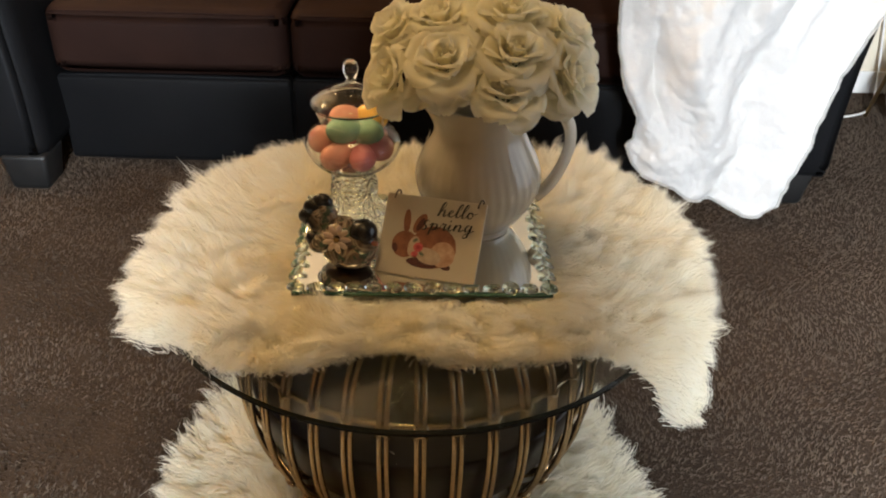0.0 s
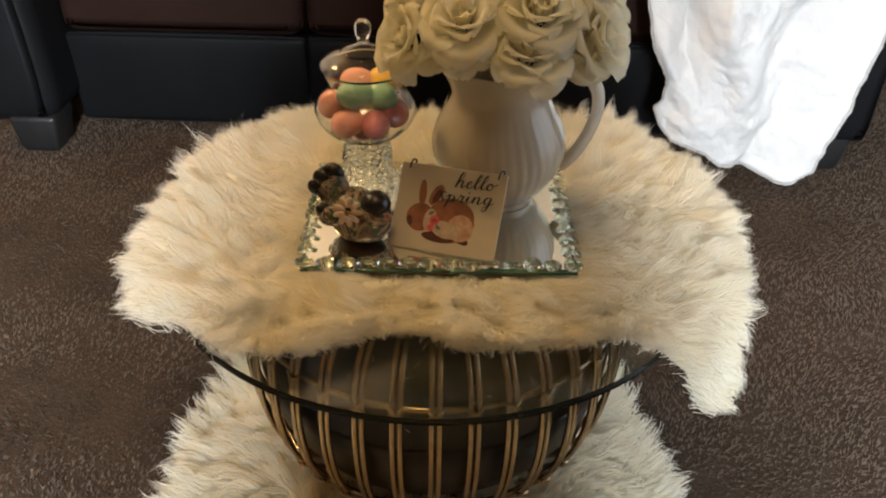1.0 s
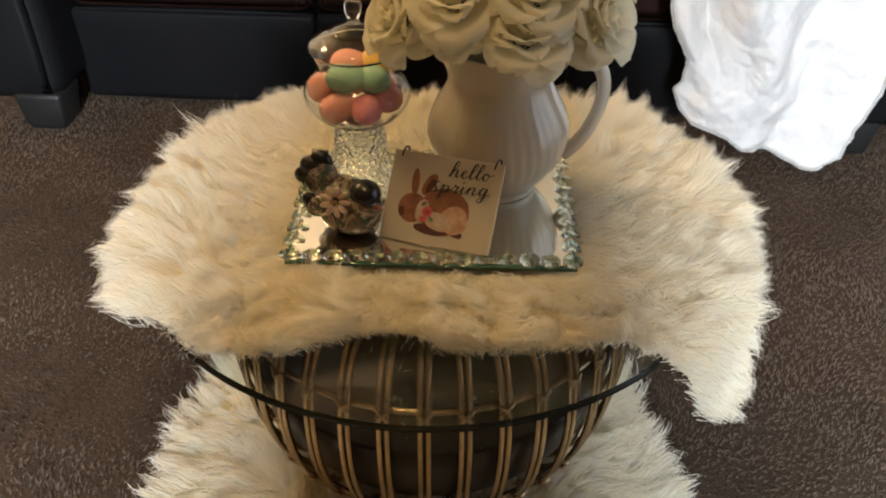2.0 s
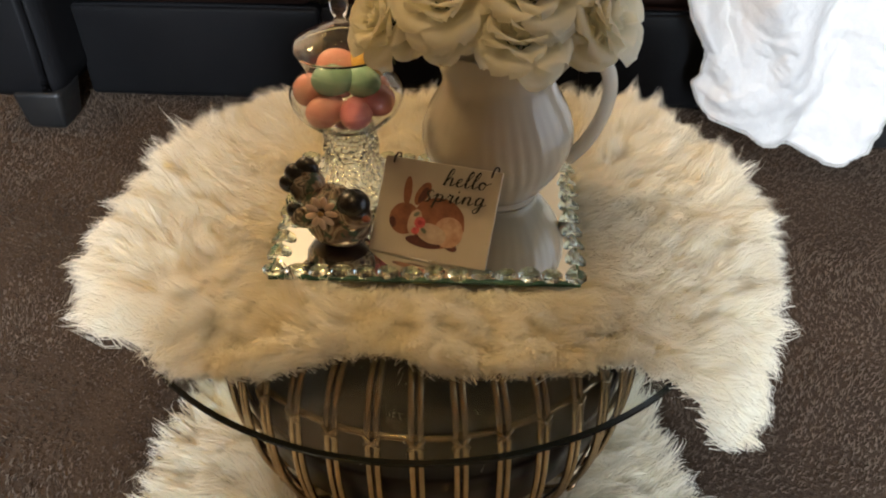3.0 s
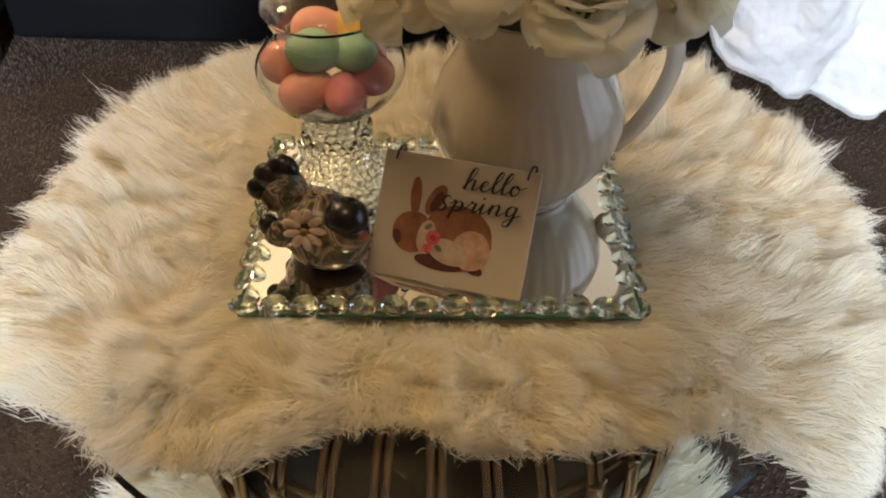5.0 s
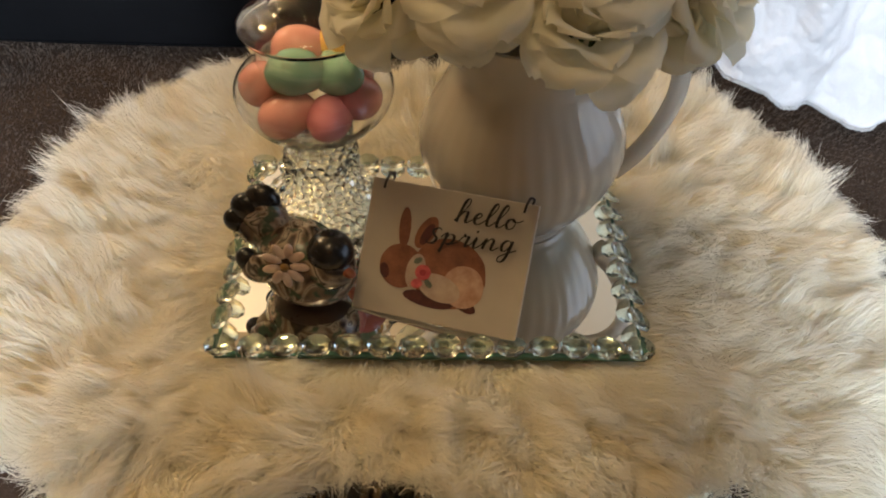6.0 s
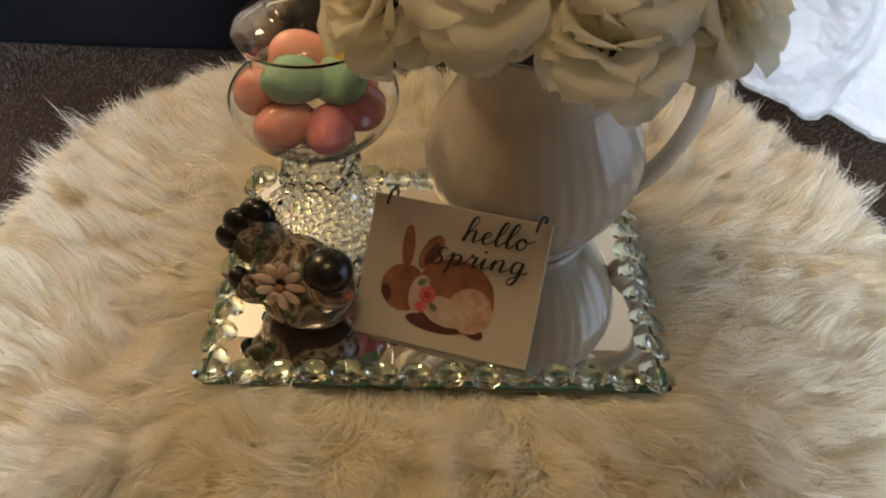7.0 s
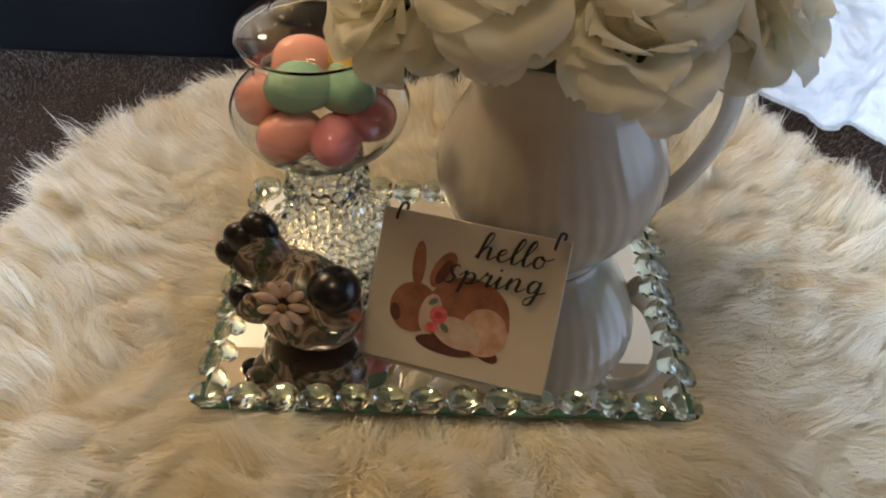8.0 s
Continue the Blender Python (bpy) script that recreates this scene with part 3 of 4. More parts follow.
def table_skin():
    rng = np.random.default_rng(21)
    locks = 7200
    th, q = rng.uniform(0, 2 * math.pi, locks), np.sqrt(rng.uniform(0.0, 1, locks))
    extra = 1500
    th = np.concatenate([th, rng.uniform(0, 2 * math.pi, extra)])
    q = np.concatenate([q, rng.uniform(0.93, 1.0, extra)])
    r = q * skin_radius(th)
    p, phi = drape(r, th)
    clear = ~((np.abs(p[:, 0] + 0.01) < 0.183) & (np.abs(p[:, 1] - 1.1) < 0.13))
    p, phi, th, q, r = p[clear], phi[clear], th[clear], q[clear], r[clear]
    rad = np.stack([np.cos(th), np.sin(th), np.zeros_like(th)], axis=1)
    z = np.array([[0, 0, 1.0]])
    normal = rad * np.sin(phi)[:, None] + z * np.cos(phi)[:, None]
    outward = rad * np.cos(phi)[:, None] - z * np.sin(phi)[:, None]
    swirl = 1.7 * smooth_noise(p[:, :2], 26, 31) + 1.15 * smooth_noise(p[:, :2], 70, 32)
    swirl *= np.clip(1.3 - q * q, 0.3, 1)
    near_tray = (np.abs(p[:, 0] + 0.01) < 0.225) & (np.abs(p[:, 1] - 1.1) < 0.175)
    swirl = np.where(near_tray, swirl * 0.3, swirl)
    side = np.cross(normal, outward)
    flow = outward * np.cos(swirl)[:, None] + side * np.sin(swirl)[:, None]
    height = 1 + 0.35 * smooth_noise(p[:, :2], 40, 33) + 0.5 * smooth_noise(p[:, :2], 110, 34)
    rise = np.where(near_tray, 0.4, 0.66 * np.clip(height, 0.6, 1.7))
    r0, tip, arch = grow(p, normal, flow, 41, 0.0088, 36, 0.035, rise.mean(), np.where(q > 0.9, 0.1, 0.24))
    lift_k = np.repeat(rise / rise.mean(), 36)[:, None]
    nrm = np.repeat(normal, 36, axis=0)
    level = np.sum((tip - r0) * nrm, axis=1, keepdims=True)
    tip += nrm * level * (lift_k - 1)
    return strands_mesh("wool", r0, tip, arch, rng.uniform(0.0008, 0.0016, len(r0)), WOOL, 3, 42)


def hide_mesh():
    rows, seg = 26, 160
    th = np.linspace(0, 2 * math.pi, seg, endpoint=False)
    edge = skin_radius(th)
    verts, faces = [], []
    for j in range(rows + 1):
        p, _ = drape(edge * max(j / rows, 0.001), th)
        p[:, 2] += 0.006 * min(1, (rows - j) / 4)
        verts += [tuple(v_) for v_ in p]
    for j in range(rows):
        for k in range(seg):
            k2 = (k + 1) % seg
            faces.append((j * seg + k, (j + 1) * seg + k, (j + 1) * seg + k2, j * seg + k2))
    return mesh_from("hide", verts, faces, [HIDE])


skin = empty("sheepskin_throw", label="cream long-wool sheepskin throw draped over the glass table", category="sheepskin")
hide = part("hide", hide_mesh(), skin)
solid = hide.modifiers.new("thickness", "SOLIDIFY")
solid.thickness, solid.offset = 0.005, -1.0
part("wool", table_skin(), skin, "cream wool in long soft locks")


def floor_edge(th):
    c, s = np.cos(th), np.sin(th)
    base = 1 / (np.abs(c / 0.385) ** 3.2 + np.abs(s / 0.47) ** 3.2) ** (1 / 3.2)
    return base * (1 + 0.02 * np.sin(5 * th + 1) + 0.015 * np.sin(9 * th))


def floor_skin():
    rng = np.random.default_rng(23)
    locks = 3300
    th, q = rng.uniform(0, 2 * math.pi, locks), np.sqrt(rng.uniform(0, 1, locks))
    r = q * floor_edge(th)
    p = np.stack([-0.035 + r * np.cos(th), 0.9 + r * np.sin(th), np.full(locks, 0.016)], axis=1)
    rad = np.stack([np.cos(th), np.sin(th), np.zeros(locks)], axis=1)
    normal = np.tile(np.array([[0, 0, 1.0]]), (locks, 1))
    swirl = (1.6 * smooth_noise(p[:, :2], 22, 51) + 0.9 * smooth_noise(p[:, :2], 70, 54)) * np.clip(1.3 - q * q, 0.3, 1)
    flow = rad * np.cos(swirl)[:, None] + np.cross(normal, rad) * np.sin(swirl)[:, None]
    r0, tip, arch = grow(p, normal, flow, 52, 0.010, 24, 0.048, 0.5)
    return strands_mesh("wool", r0, tip, arch, rng.uniform(0.0016, 0.003, len(r0)), WOOL, 3, 53)


rug = empty("sheepskin_rug", label="cream long-wool sheepskin rug lying on the carpet", category="rug")
th = np.linspace(0, 2 * math.pi, 120, endpoint=False)
rv = [(-0.03 + e * k * math.cos(a), 0.9 + e * k * math.sin(a), zz) for k, zz in ((0.001, 0.016), (0.99, 0.016), (1.0, 0.012), (0.99, 0.002), (0.001, 0.002)) for a, e in zip(th, floor_edge(th))]
rf = [(j * 120 + k, j * 120 + (k + 1) % 120, (j + 1) * 120 + (k + 1) % 120, (j + 1) * 120 + k) for j in range(4) for k in range(120)]
part("hide", mesh_from("hide", rv, rf, [HIDE]), rug)
part("wool", floor_skin(), rug)

# ---- mirror tray ----
TRAY_TURN = radians(1.2)
TRAY = (-0.196 + 0.1855 * math.cos(TRAY_TURN) - 0.135 * math.sin(TRAY_TURN), 0.9635 + 0.1855 * math.sin(TRAY_TURN) + 0.135 * math.cos(TRAY_TURN), 0.4545)
TW, TD = 0.371, 0.27
tray = empty("mirror_tray", TRAY, math.degrees(TRAY_TURN), label="rectangular mirror tray edged with clear glass gems", category="tray")
part("glass_plate", box_mesh("glass_plate", -TW / 2, TW / 2, -TD / 2, TD / 2, 0.0, 0.0055, GREEN_EDGE, 0.001, 1), tray, "green-tinted glass plate edge")
part("mirror", box_mesh("mirror", -TW / 2 + 0.004, TW / 2 - 0.004, -TD / 2 + 0.004, TD / 2 - 0.004, 0.0058, 0.0075, MIRROR, 0.001, 1), tray, "bright silver mirror face")
TOP = TRAY[2] + 0.0075


def gem_mesh():
    """A faceted glass gem: a round girdle, a flat table and a shallow underside."""
    w, f = lathe([(0.0005, -0.0045), (0.0065, -0.003), (0.0134, 0.0002), (0.0131, 0.001), (0.0095, 0.0023), (0.0062, 0.0027), (0.0005, 0.0028)], 10)
    return mesh_from("gem", w, f, [GEM_GLASS], smooth=False)


GEM = gem_mesh()
rng = random.Random(8)
nx, ny = 14, 10
spots = [(-TW / 2 + 0.006 + (TW - 0.012) * k / (nx - 1), s * (TD / 2 - 0.006)) for k in range(nx) for s in (-1, 1)]
spots += [(s * (TW / 2 - 0.004), -TD / 2 + 0.006 + (TD - 0.012) * k / (ny - 1)) for k in range(1, ny - 1) for s in (-1, 1)]
for x, y in spots:
    side_row = abs(x) > TW / 2 - 0.006
    tilt = (rng.uniform(-8, 8), (28 if x > 0 else -28) * (1 if side_row and abs(y) < TD / 2 - 0.01 else 0) + rng.uniform(-7, 7), rng.uniform(0, 30))
    g = part("gem", GEM, tray, m=pose(x + rng.uniform(-0.001, 0.001), y + rng.uniform(-0.001, 0.001), 0.0122 + (0.005 if side_row else 0), *tilt))
    g.visible_shadow = False

# ---- candy jar and eggs ----
JX, JY = -0.122, 1.16
jar = empty("candy_jar", (JX, JY, TOP), label="clear glass lidded candy jar on a bubbled foot", category="jar")
J0 = 0.4645
bowl_out = smooth_profile([(0.0005, 0.561), (0.03, 0.5625), (0.053, 0.5725), (0.068, 0.590), (0.0725, 0.607), (0.067, 0.620), (0.055, 0.6305), (0.0495, 0.638), (0.0515, 0.65), (0.0605, 0.668)], 4)
bowl_in = [(max(0.0005, r - 0.0010), z + (0.003 if r < 0.05 and z < 0.57 else 0.0003)) for r, z in bowl_out][::-1]
bowl = part("bowl", mesh_from("bowl", *lathe([(r, z - J0) for r, z in bowl_out + bowl_in], 64), [JAR_GLASS]), jar)
lid_out = smooth_profile([(0.061, 0.6695), (0.0605, 0.673), (0.056, 0.6775), (0.045, 0.6835), (0.033, 0.6875), (0.03, 0.691), (0.018, 0.696), (0.009, 0.700)], 4)
lid_in = [(max(0.0005, r - 0.001), z - 0.001) for r, z in lid_out] + [(0.0005, 0.699)]
lid = part("lid", mesh_from("lid", *lathe([(r, z - J0) for r, z in ([(0.0005, 0.700)] + lid_out[::-1] + lid_in)[::-1]], 64), [JAR_GLASS]), jar)
knob_p = smooth_profile([(0.0005, 0.6995), (0.009, 0.7005), (0.0075, 0.706), (0.0105, 0.714), (0.0115, 0.724), (0.0085, 0.732), (0.0005, 0.7355)], 4)
knob = part("knob", mesh_from("knob", *lathe([(r, z - J0) for r, z in knob_p], 32), [GLASS]), lid)


foot_p = smooth_profile([(0.0005, J0 + 0.0960), (0.024, J0 + 0.0955), (0.0265, 0.548), (0.028, 0.531), (0.026, 0.516), (0.029, 0.503), (0.038, 0.489), (0.05, 0.478), (0.056, 0.4695), (0.056, 0.4655), (0.0005, 0.465)], 4)
foot = part("foot", mesh_from("foot", *lathe([(r, z - J0) for r, z in foot_p], 48), [BUBBLE_GLASS]), jar, "bubbled clear glass foot")
BUBBLE = mesh_from("bubble", *lathe([(max(0.0001, math.sin(math.pi * k / 8)), -math.cos(math.pi * k / 8)) for k in range(9)], 12), [BUBBLE_GLASS])
bubble_rng = random.Random(31)
for row in range(12):
    z = 0.4705 + 0.0078 * row
    r = float(np.interp(z, [0.4655, 0.478, 0.489, 0.503, 0.516, 0.531, 0.552], [0.061, 0.055, 0.044, 0.035, 0.032, 0.0335, 0.029]))
    count = round(2 * math.pi * r / 0.0094)
    for i in range(count):
        a = 2 * math.pi * (i + 0.5 * (row % 2) + bubble_rng.uniform(-0.15, 0.15)) / count
        size = bubble_rng.uniform(0.0036, 0.0054)
        bubble = part("bubble", BUBBLE, foot, m=pose(r * math.cos(a), r * math.sin(a), z - J0 + bubble_rng.uniform(-0.002, 0.002)) @ Matrix.Diagonal((size, size, size, 1)))
        bubble.visible_shadow = False
for ob in (bowl, lid, knob, foot):
    ob.visible_shadow = False


def egg_mesh(mat):
    prof = []
    for k in range(17):
        a = math.pi * k / 16
        z = -math.cos(a)
        prof.append((max(0.0005, 0.0215 * math.sin(a) * (1 - 0.12 * z)), 0.029 * z))
    return mesh_from("egg", *lathe(prof, 28), [mat])


EGGS = {"peach": egg_mesh(EGG_PEACH), "pink": egg_mesh(EGG_PINK), "mint green": egg_mesh(EGG_GREEN), "yellow": egg_mesh(EGG_YELLOW)}
for colour, deg, rr, z, rx, ry, rz in (
        ("peach", -74, 0.046, 0.613, 40, 20, 10), ("peach", -28, 0.041, 0.5965, 15, 68, 30), ("pink", 24, 0.042, 0.5945, 80, 15, -12), ("pink", 72, 0.043, 0.600, 60, -40, 0),
        ("peach", 135, 0.04, 0.598, 70, 10, 50), ("pink", 205, 0.04, 0.597, 70, 40, 20),
        ("mint green", -20, 0.027, 0.6335, 0, 88, 12), ("mint green", 56, 0.03, 0.628, 0, 80, -40), ("peach", 140, 0.026, 0.618, 80, 60, 0), ("pink", 225, 0.026, 0.618, 70, 60, 0),
        ("peach", 230, 0.012, 0.6375, 0, 90, 4), ("yellow", 104, 0.03, 0.641, 0, 82, -30)):
    a = radians(deg - 90)
    egg = new("egg", EGGS[colour])
    egg.matrix_world = pose(JX + rr * math.cos(a), JY + rr * math.sin(a), z, rx, ry, rz) @ Matrix.Diagonal((0.94, 0.94, 0.94, 1))
    tagged(egg, label=f"glossy {colour} ornamental egg inside the glass jar", category="egg", group="eggs in the jar")

# ---- pitcher ----
PX, PY, P0 = 0.070, 1.163, TOP + 0.0005
pitcher = empty("pitcher", (PX, PY, P0), label="white fluted porcelain pitcher standing on the mirror tray", category="pitcher")


def flute(r, z, a, i):
    """Swirled flutes on the belly, and a lip drawn out into a spout."""
    belly = math.exp(-((z - 0.085) / 0.06) ** 2)
    rr = r * (1 + 0.010 * belly * (abs(math.sin(20 * a + 18 * z)) - 0.6))
    lip = max(0.0, (z - 0.15) / 0.068) ** 2
    spout = max(0.0, math.cos(a - radians(186))) ** 6
    return rr + 0.03 * lip * spout, z + 0.014 * lip * spout


pit_out = smooth_profile([(0.0005, 0.0), (0.05, 0.0), (0.054, 0.004), (0.056, 0.010), (0.069, 0.024), (0.086, 0.05), (0.096, 0.078), (0.0965, 0.1), (0.088, 0.125), (0.076, 0.147), (0.0685, 0.167), (0.0695, 0.187), (0.077, 0.207), (0.081, 0.217)], 5)
pit_in = [(max(0.0005, r - 0.004), z + (0.004 if z < 0.02 else 0.0)) for r, z in pit_out][::-1]
part("body", mesh_from("body", *lathe(pit_out + pit_in, 196, flute), [PORCELAIN]), pitcher)
handle_path = smooth_profile([(0.066, 0, 0.178), (0.088, 0, 0.2), (0.115, 0, 0.197), (0.133, 0, 0.175), (0.137, 0, 0.145), (0.129, 0, 0.11), (0.112, 0, 0.075), (0.092, 0, 0.052)], 6)
hn = len(handle_path)
part("handle", mesh_from("handle", *tube(handle_path, [0.0095 - 0.0015 * math.sin(math.pi * k / (hn - 1)) for k in range(hn)], 14, flat=1.35), [PORCELAIN]), pitcher, "looped white porcelain handle")


# ---- roses ----
def petal_mesh(w, h, cup, lean, curl, seed):
    """A broad petal that grows up z from its base: bowed outwards, cupped across, with a rolled and gently ruffled rim."""
    r = random.Random(seed)
    nu, nv = 12, 14
    p1, p2 = r.uniform(0, 6), r.uniform(0, 6)
    skew = r.uniform(-0.08, 0.08)
    verts, faces = [], []
    y0, z0 = 0.0, 0.0
    for j in range(nv + 1):
        t = j / nv
        turn = lean * (0.55 - 0.75 * t) + curl * max(0.0, t - 0.55) ** 1.4 * 5.5
        y0, z0 = y0 - math.sin(turn) * h / nv, z0 + math.cos(turn) * h / nv
        width = w * (0.22 + 0.78 * math.sin(min(1, t / 0.6) * math.pi / 2)) * max(0.0, 1 - (max(0, t - 0.6) / 0.41) ** 2.8) ** 0.5
        for i in range(nu + 1):
            q = 2 * i / nu - 1
            ruffle = (0.05 * math.sin(3.0 * q + p1) + 0.022 * math.sin(7 * q + p2)) * t ** 2.5 * h
            roll = -0.16 * h * max(0.0, abs(q) - 0.55) ** 1.5 * curl * t * 3
            verts.append((q * width / 2 + skew * w * t, y0 + cup * width * q * q * (1 - 0.45 * t) + ruffle + roll, z0 - 0.1 * h * q * q * t + 0.4 * ruffle))
    for j in range(nv):
        for i in range(nu):
            a = j * (nu + 1) + i
            faces.append((a, a + 1, a + nu + 2, a + nu + 1))
    return mesh_from("petal", verts, faces, [PETAL])


PETALS = {"inner": [petal_mesh(0.036, 0.040, 0.5, 0.3, 0.45, 10 + k) for k in range(3)],
          "middle": [petal_mesh(0.052, 0.046, 0.36, 0.6, 0.8, 20 + k) for k in range(4)],
          "outer": [petal_mesh(0.066, 0.055, 0.2, 0.75, 0.95, 30 + k) for k in range(4)]}


def bud_mesh(seed):
    """The rolled heart of a rose: one petal strip wound in a loose spiral with a flaring, uneven rim."""
    r = random.Random(seed)
    ph = r.uniform(0, 6)
    turns, steps, rows = 2.6, 78, 6
    verts, faces = [], []
    for k in range(steps + 1):
        t = k / steps
        a = 2 * math.pi * turns * t
        rad = 0.0022 + 0.0125 * t ** 0.9 + 0.0007 * math.sin(3.1 * a + ph)
        top = 0.036 - 0.005 * t + 0.0018 * math.sin(1.7 * a + ph)
        for j in range(rows + 1):
            v_ = j / rows
            rr = rad * (0.45 + 0.55 * math.sin(v_ * math.pi / 2)) + 0.0035 * max(0, v_ - 0.7) ** 1.5 * 6 * (0.3 + t)
            verts.append((rr * math.cos(a), rr * math.sin(a), top * v_))
    for k in range(steps):
        for j in range(rows):
            q = k * (rows + 1) + j
            faces.append((q, q + rows + 1, q + rows + 2, q + 1))
    return mesh_from("bud", verts, faces, [PETAL])


def sepal_mesh():
    verts, faces = [], []
    for j in range(6):
        t = j / 5
        wd = 0.013 * math.sin(math.pi * (0.15 + 0.85 * t)) * (1 - 0.3 * t)
        for s in (-1, 0, 1):
            verts.append((0.006 + 0.045 * t, s * wd, -0.004 * abs(s) - 0.018 * t * t))
    for j in range(5):
        for i in range(2):
            a = 3 * j + i
            faces.append((a, a + 1, a + 4, a + 3))
    return mesh_from("leaf", verts, faces, [LEAF])


SEPAL = sepal_mesh()


def rose(name_seed):
    """A full-blown cloth rose that opens along z; its petals stand in three turns."""
    r = random.Random(name_seed)
    top = empty("rose", label="ivory artificial rose arranged in the white pitcher", category="rose", group="roses in the pitcher")
    for kind, count, rad, lean0, lean1, z in (("inner", 3, 0.010, 0, 6, 0.004), ("middle", 4, 0.012, 10, 20, 0.001), ("middle", 4, 0.013, 28, 40, -0.001), ("outer", 5, 0.012, 42, 56, -0.003), ("outer", 5, 0.012, 58, 82, -0.006)):
        off = r.uniform(0, 360)
        for k in range(count):
            az = off + 360 * k / count + r.uniform(-9, 9)
            lean = r.uniform(lean0, lean1)
            m = pose(0, 0, z + r.uniform(-0.002, 0.002), 0, 0, az) @ pose(0, -rad, 0, lean, 0, 0)
            sc = r.uniform(0.9, 1.1)
            part("petal", PETALS[kind][k % len(PETALS[kind])], top, m=m @ Matrix.Diagonal((sc, sc, sc, 1)))
    part("bud", bud_mesh(name_seed), top)
    for k in range(2):
        part("leaf", SEPAL, top, "dark green leaf", pose(0, 0, -0.006, 0, 0, r.uniform(0, 360)))
    part("stem", mesh_from("stem", *tube([(0, 0, -0.002), (0, 0, -0.02), (0.002, 0, -0.05)], 0.0025, 6), [STEM]), top)
    return top


ROSES = [rose(100 + k) for k in range(4)]
BOUQUET = [((0.09, 1.022, 0.737), (0.1, -0.4, 0.9), 0.82), ((0.014, 1.035, 0.772), (-0.15, -0.5, 0.85), 0.86), ((0.102, 1.05, 0.777), (0.1, -0.4, 0.9), 0.9),
           ((-0.05, 1.07, 0.738), (-0.75, -0.5, 0.45), 0.88), ((0.176, 1.07, 0.744), (0.75, -0.5, 0.45), 0.88), ((-0.047, 1.12, 0.782), (-0.65, -0.2, 0.75), 0.84),
           ((0.008, 1.11, 0.797), (-0.2, -0.3, 0.95), 0.9), ((0.096, 1.105, 0.807), (0.1, -0.25, 1), 0.95), ((0.17, 1.12, 0.782), (0.65, -0.2, 0.75), 0.9),
           ((0.012, 1.055, 0.74), (-0.3, -0.5, 0.8), 0.74), ((0.148, 1.065, 0.737), (0.55, -0.5, 0.65), 0.68),
           ((0.06, 1.2, 0.775), (0, 0.6, 0.8), 1.0), ((-0.02, 1.19, 0.75), (-0.7, 0.6, 0.4), 0.95), ((0.145, 1.19, 0.75), (0.7, 0.6, 0.4), 0.95), ((0.06, 1.13, 0.75), (0, -0.2, 1), 0.9)]
for k, (place, axis, size) in enumerate(BOUQUET):
    turn = Vector(axis).to_track_quat("Z", "Y").to_matrix().to_4x4() @ pose(0, 0, 0, 0, 0, 71 * k)
    m = Matrix.Translation(place) @ turn
    flower = ROSES[k] if k < 4 else copy_thing(ROSES[(3 * k + 1) % 4], m)
    flower.matrix_basis = m @ Matrix.Diagonal((size, size, size, 1))

# ---- plaque ----
plaque = empty("plaque", label="small white wooden plaque with lettering leaning on the pitcher", category="plaque")
U = Vector((0.957, -0.277, 0.035)).normalized()
V = Vector((0.112, 0.632, 0.767))
V = (V - U * V.dot(U)).normalized()
W = U.cross(V).normalized()
CW, CH = 0.150, 0.118
corner = Vector((-0.0825, 1.0205, TOP + 0.001))
frame_m = Matrix(((U.x, V.x, W.x, corner.x), (U.y, V.y, W.y, corner.y), (U.z, V.z, W.z, corner.z), (0, 0, 0, 1)))
plaque.matrix_world = frame_m
part("board", box_mesh("board", 0, CW, 0, CH, -0.004, 0.0, BOARD, 0.0006, 1), plaque)


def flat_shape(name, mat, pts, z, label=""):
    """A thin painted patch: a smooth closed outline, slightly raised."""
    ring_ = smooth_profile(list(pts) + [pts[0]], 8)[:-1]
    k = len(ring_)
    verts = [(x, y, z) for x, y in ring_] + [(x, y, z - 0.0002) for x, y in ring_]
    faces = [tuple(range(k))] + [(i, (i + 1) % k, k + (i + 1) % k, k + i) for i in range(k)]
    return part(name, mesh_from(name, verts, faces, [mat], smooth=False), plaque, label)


def oval(cx, cy, rx, ry, turn=0, k=10):
    c, s = math.cos(radians(turn)), math.sin(radians(turn))
    return [(cx + rx * math.cos(a) * c - ry * math.sin(a) * s, cy + rx * math.cos(a) * s + ry * math.sin(a) * c) for a in (2 * math.pi * i / k for i in range(k))]


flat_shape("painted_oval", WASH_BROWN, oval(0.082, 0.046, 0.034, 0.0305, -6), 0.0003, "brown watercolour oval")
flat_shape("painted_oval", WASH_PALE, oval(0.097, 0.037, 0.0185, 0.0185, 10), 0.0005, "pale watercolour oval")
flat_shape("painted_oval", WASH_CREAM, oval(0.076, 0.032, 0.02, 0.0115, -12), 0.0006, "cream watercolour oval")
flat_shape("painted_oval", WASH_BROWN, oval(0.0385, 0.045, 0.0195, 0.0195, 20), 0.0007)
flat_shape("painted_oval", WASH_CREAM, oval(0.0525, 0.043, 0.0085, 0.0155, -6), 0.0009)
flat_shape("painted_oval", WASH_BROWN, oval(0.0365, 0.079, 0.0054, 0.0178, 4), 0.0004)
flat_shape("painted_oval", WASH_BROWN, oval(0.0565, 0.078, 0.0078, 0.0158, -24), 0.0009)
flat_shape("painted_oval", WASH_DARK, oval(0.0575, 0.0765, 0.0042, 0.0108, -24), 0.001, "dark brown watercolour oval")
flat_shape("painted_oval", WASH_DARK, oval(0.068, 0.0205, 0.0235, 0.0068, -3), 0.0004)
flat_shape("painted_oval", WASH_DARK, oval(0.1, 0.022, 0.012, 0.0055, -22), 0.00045)
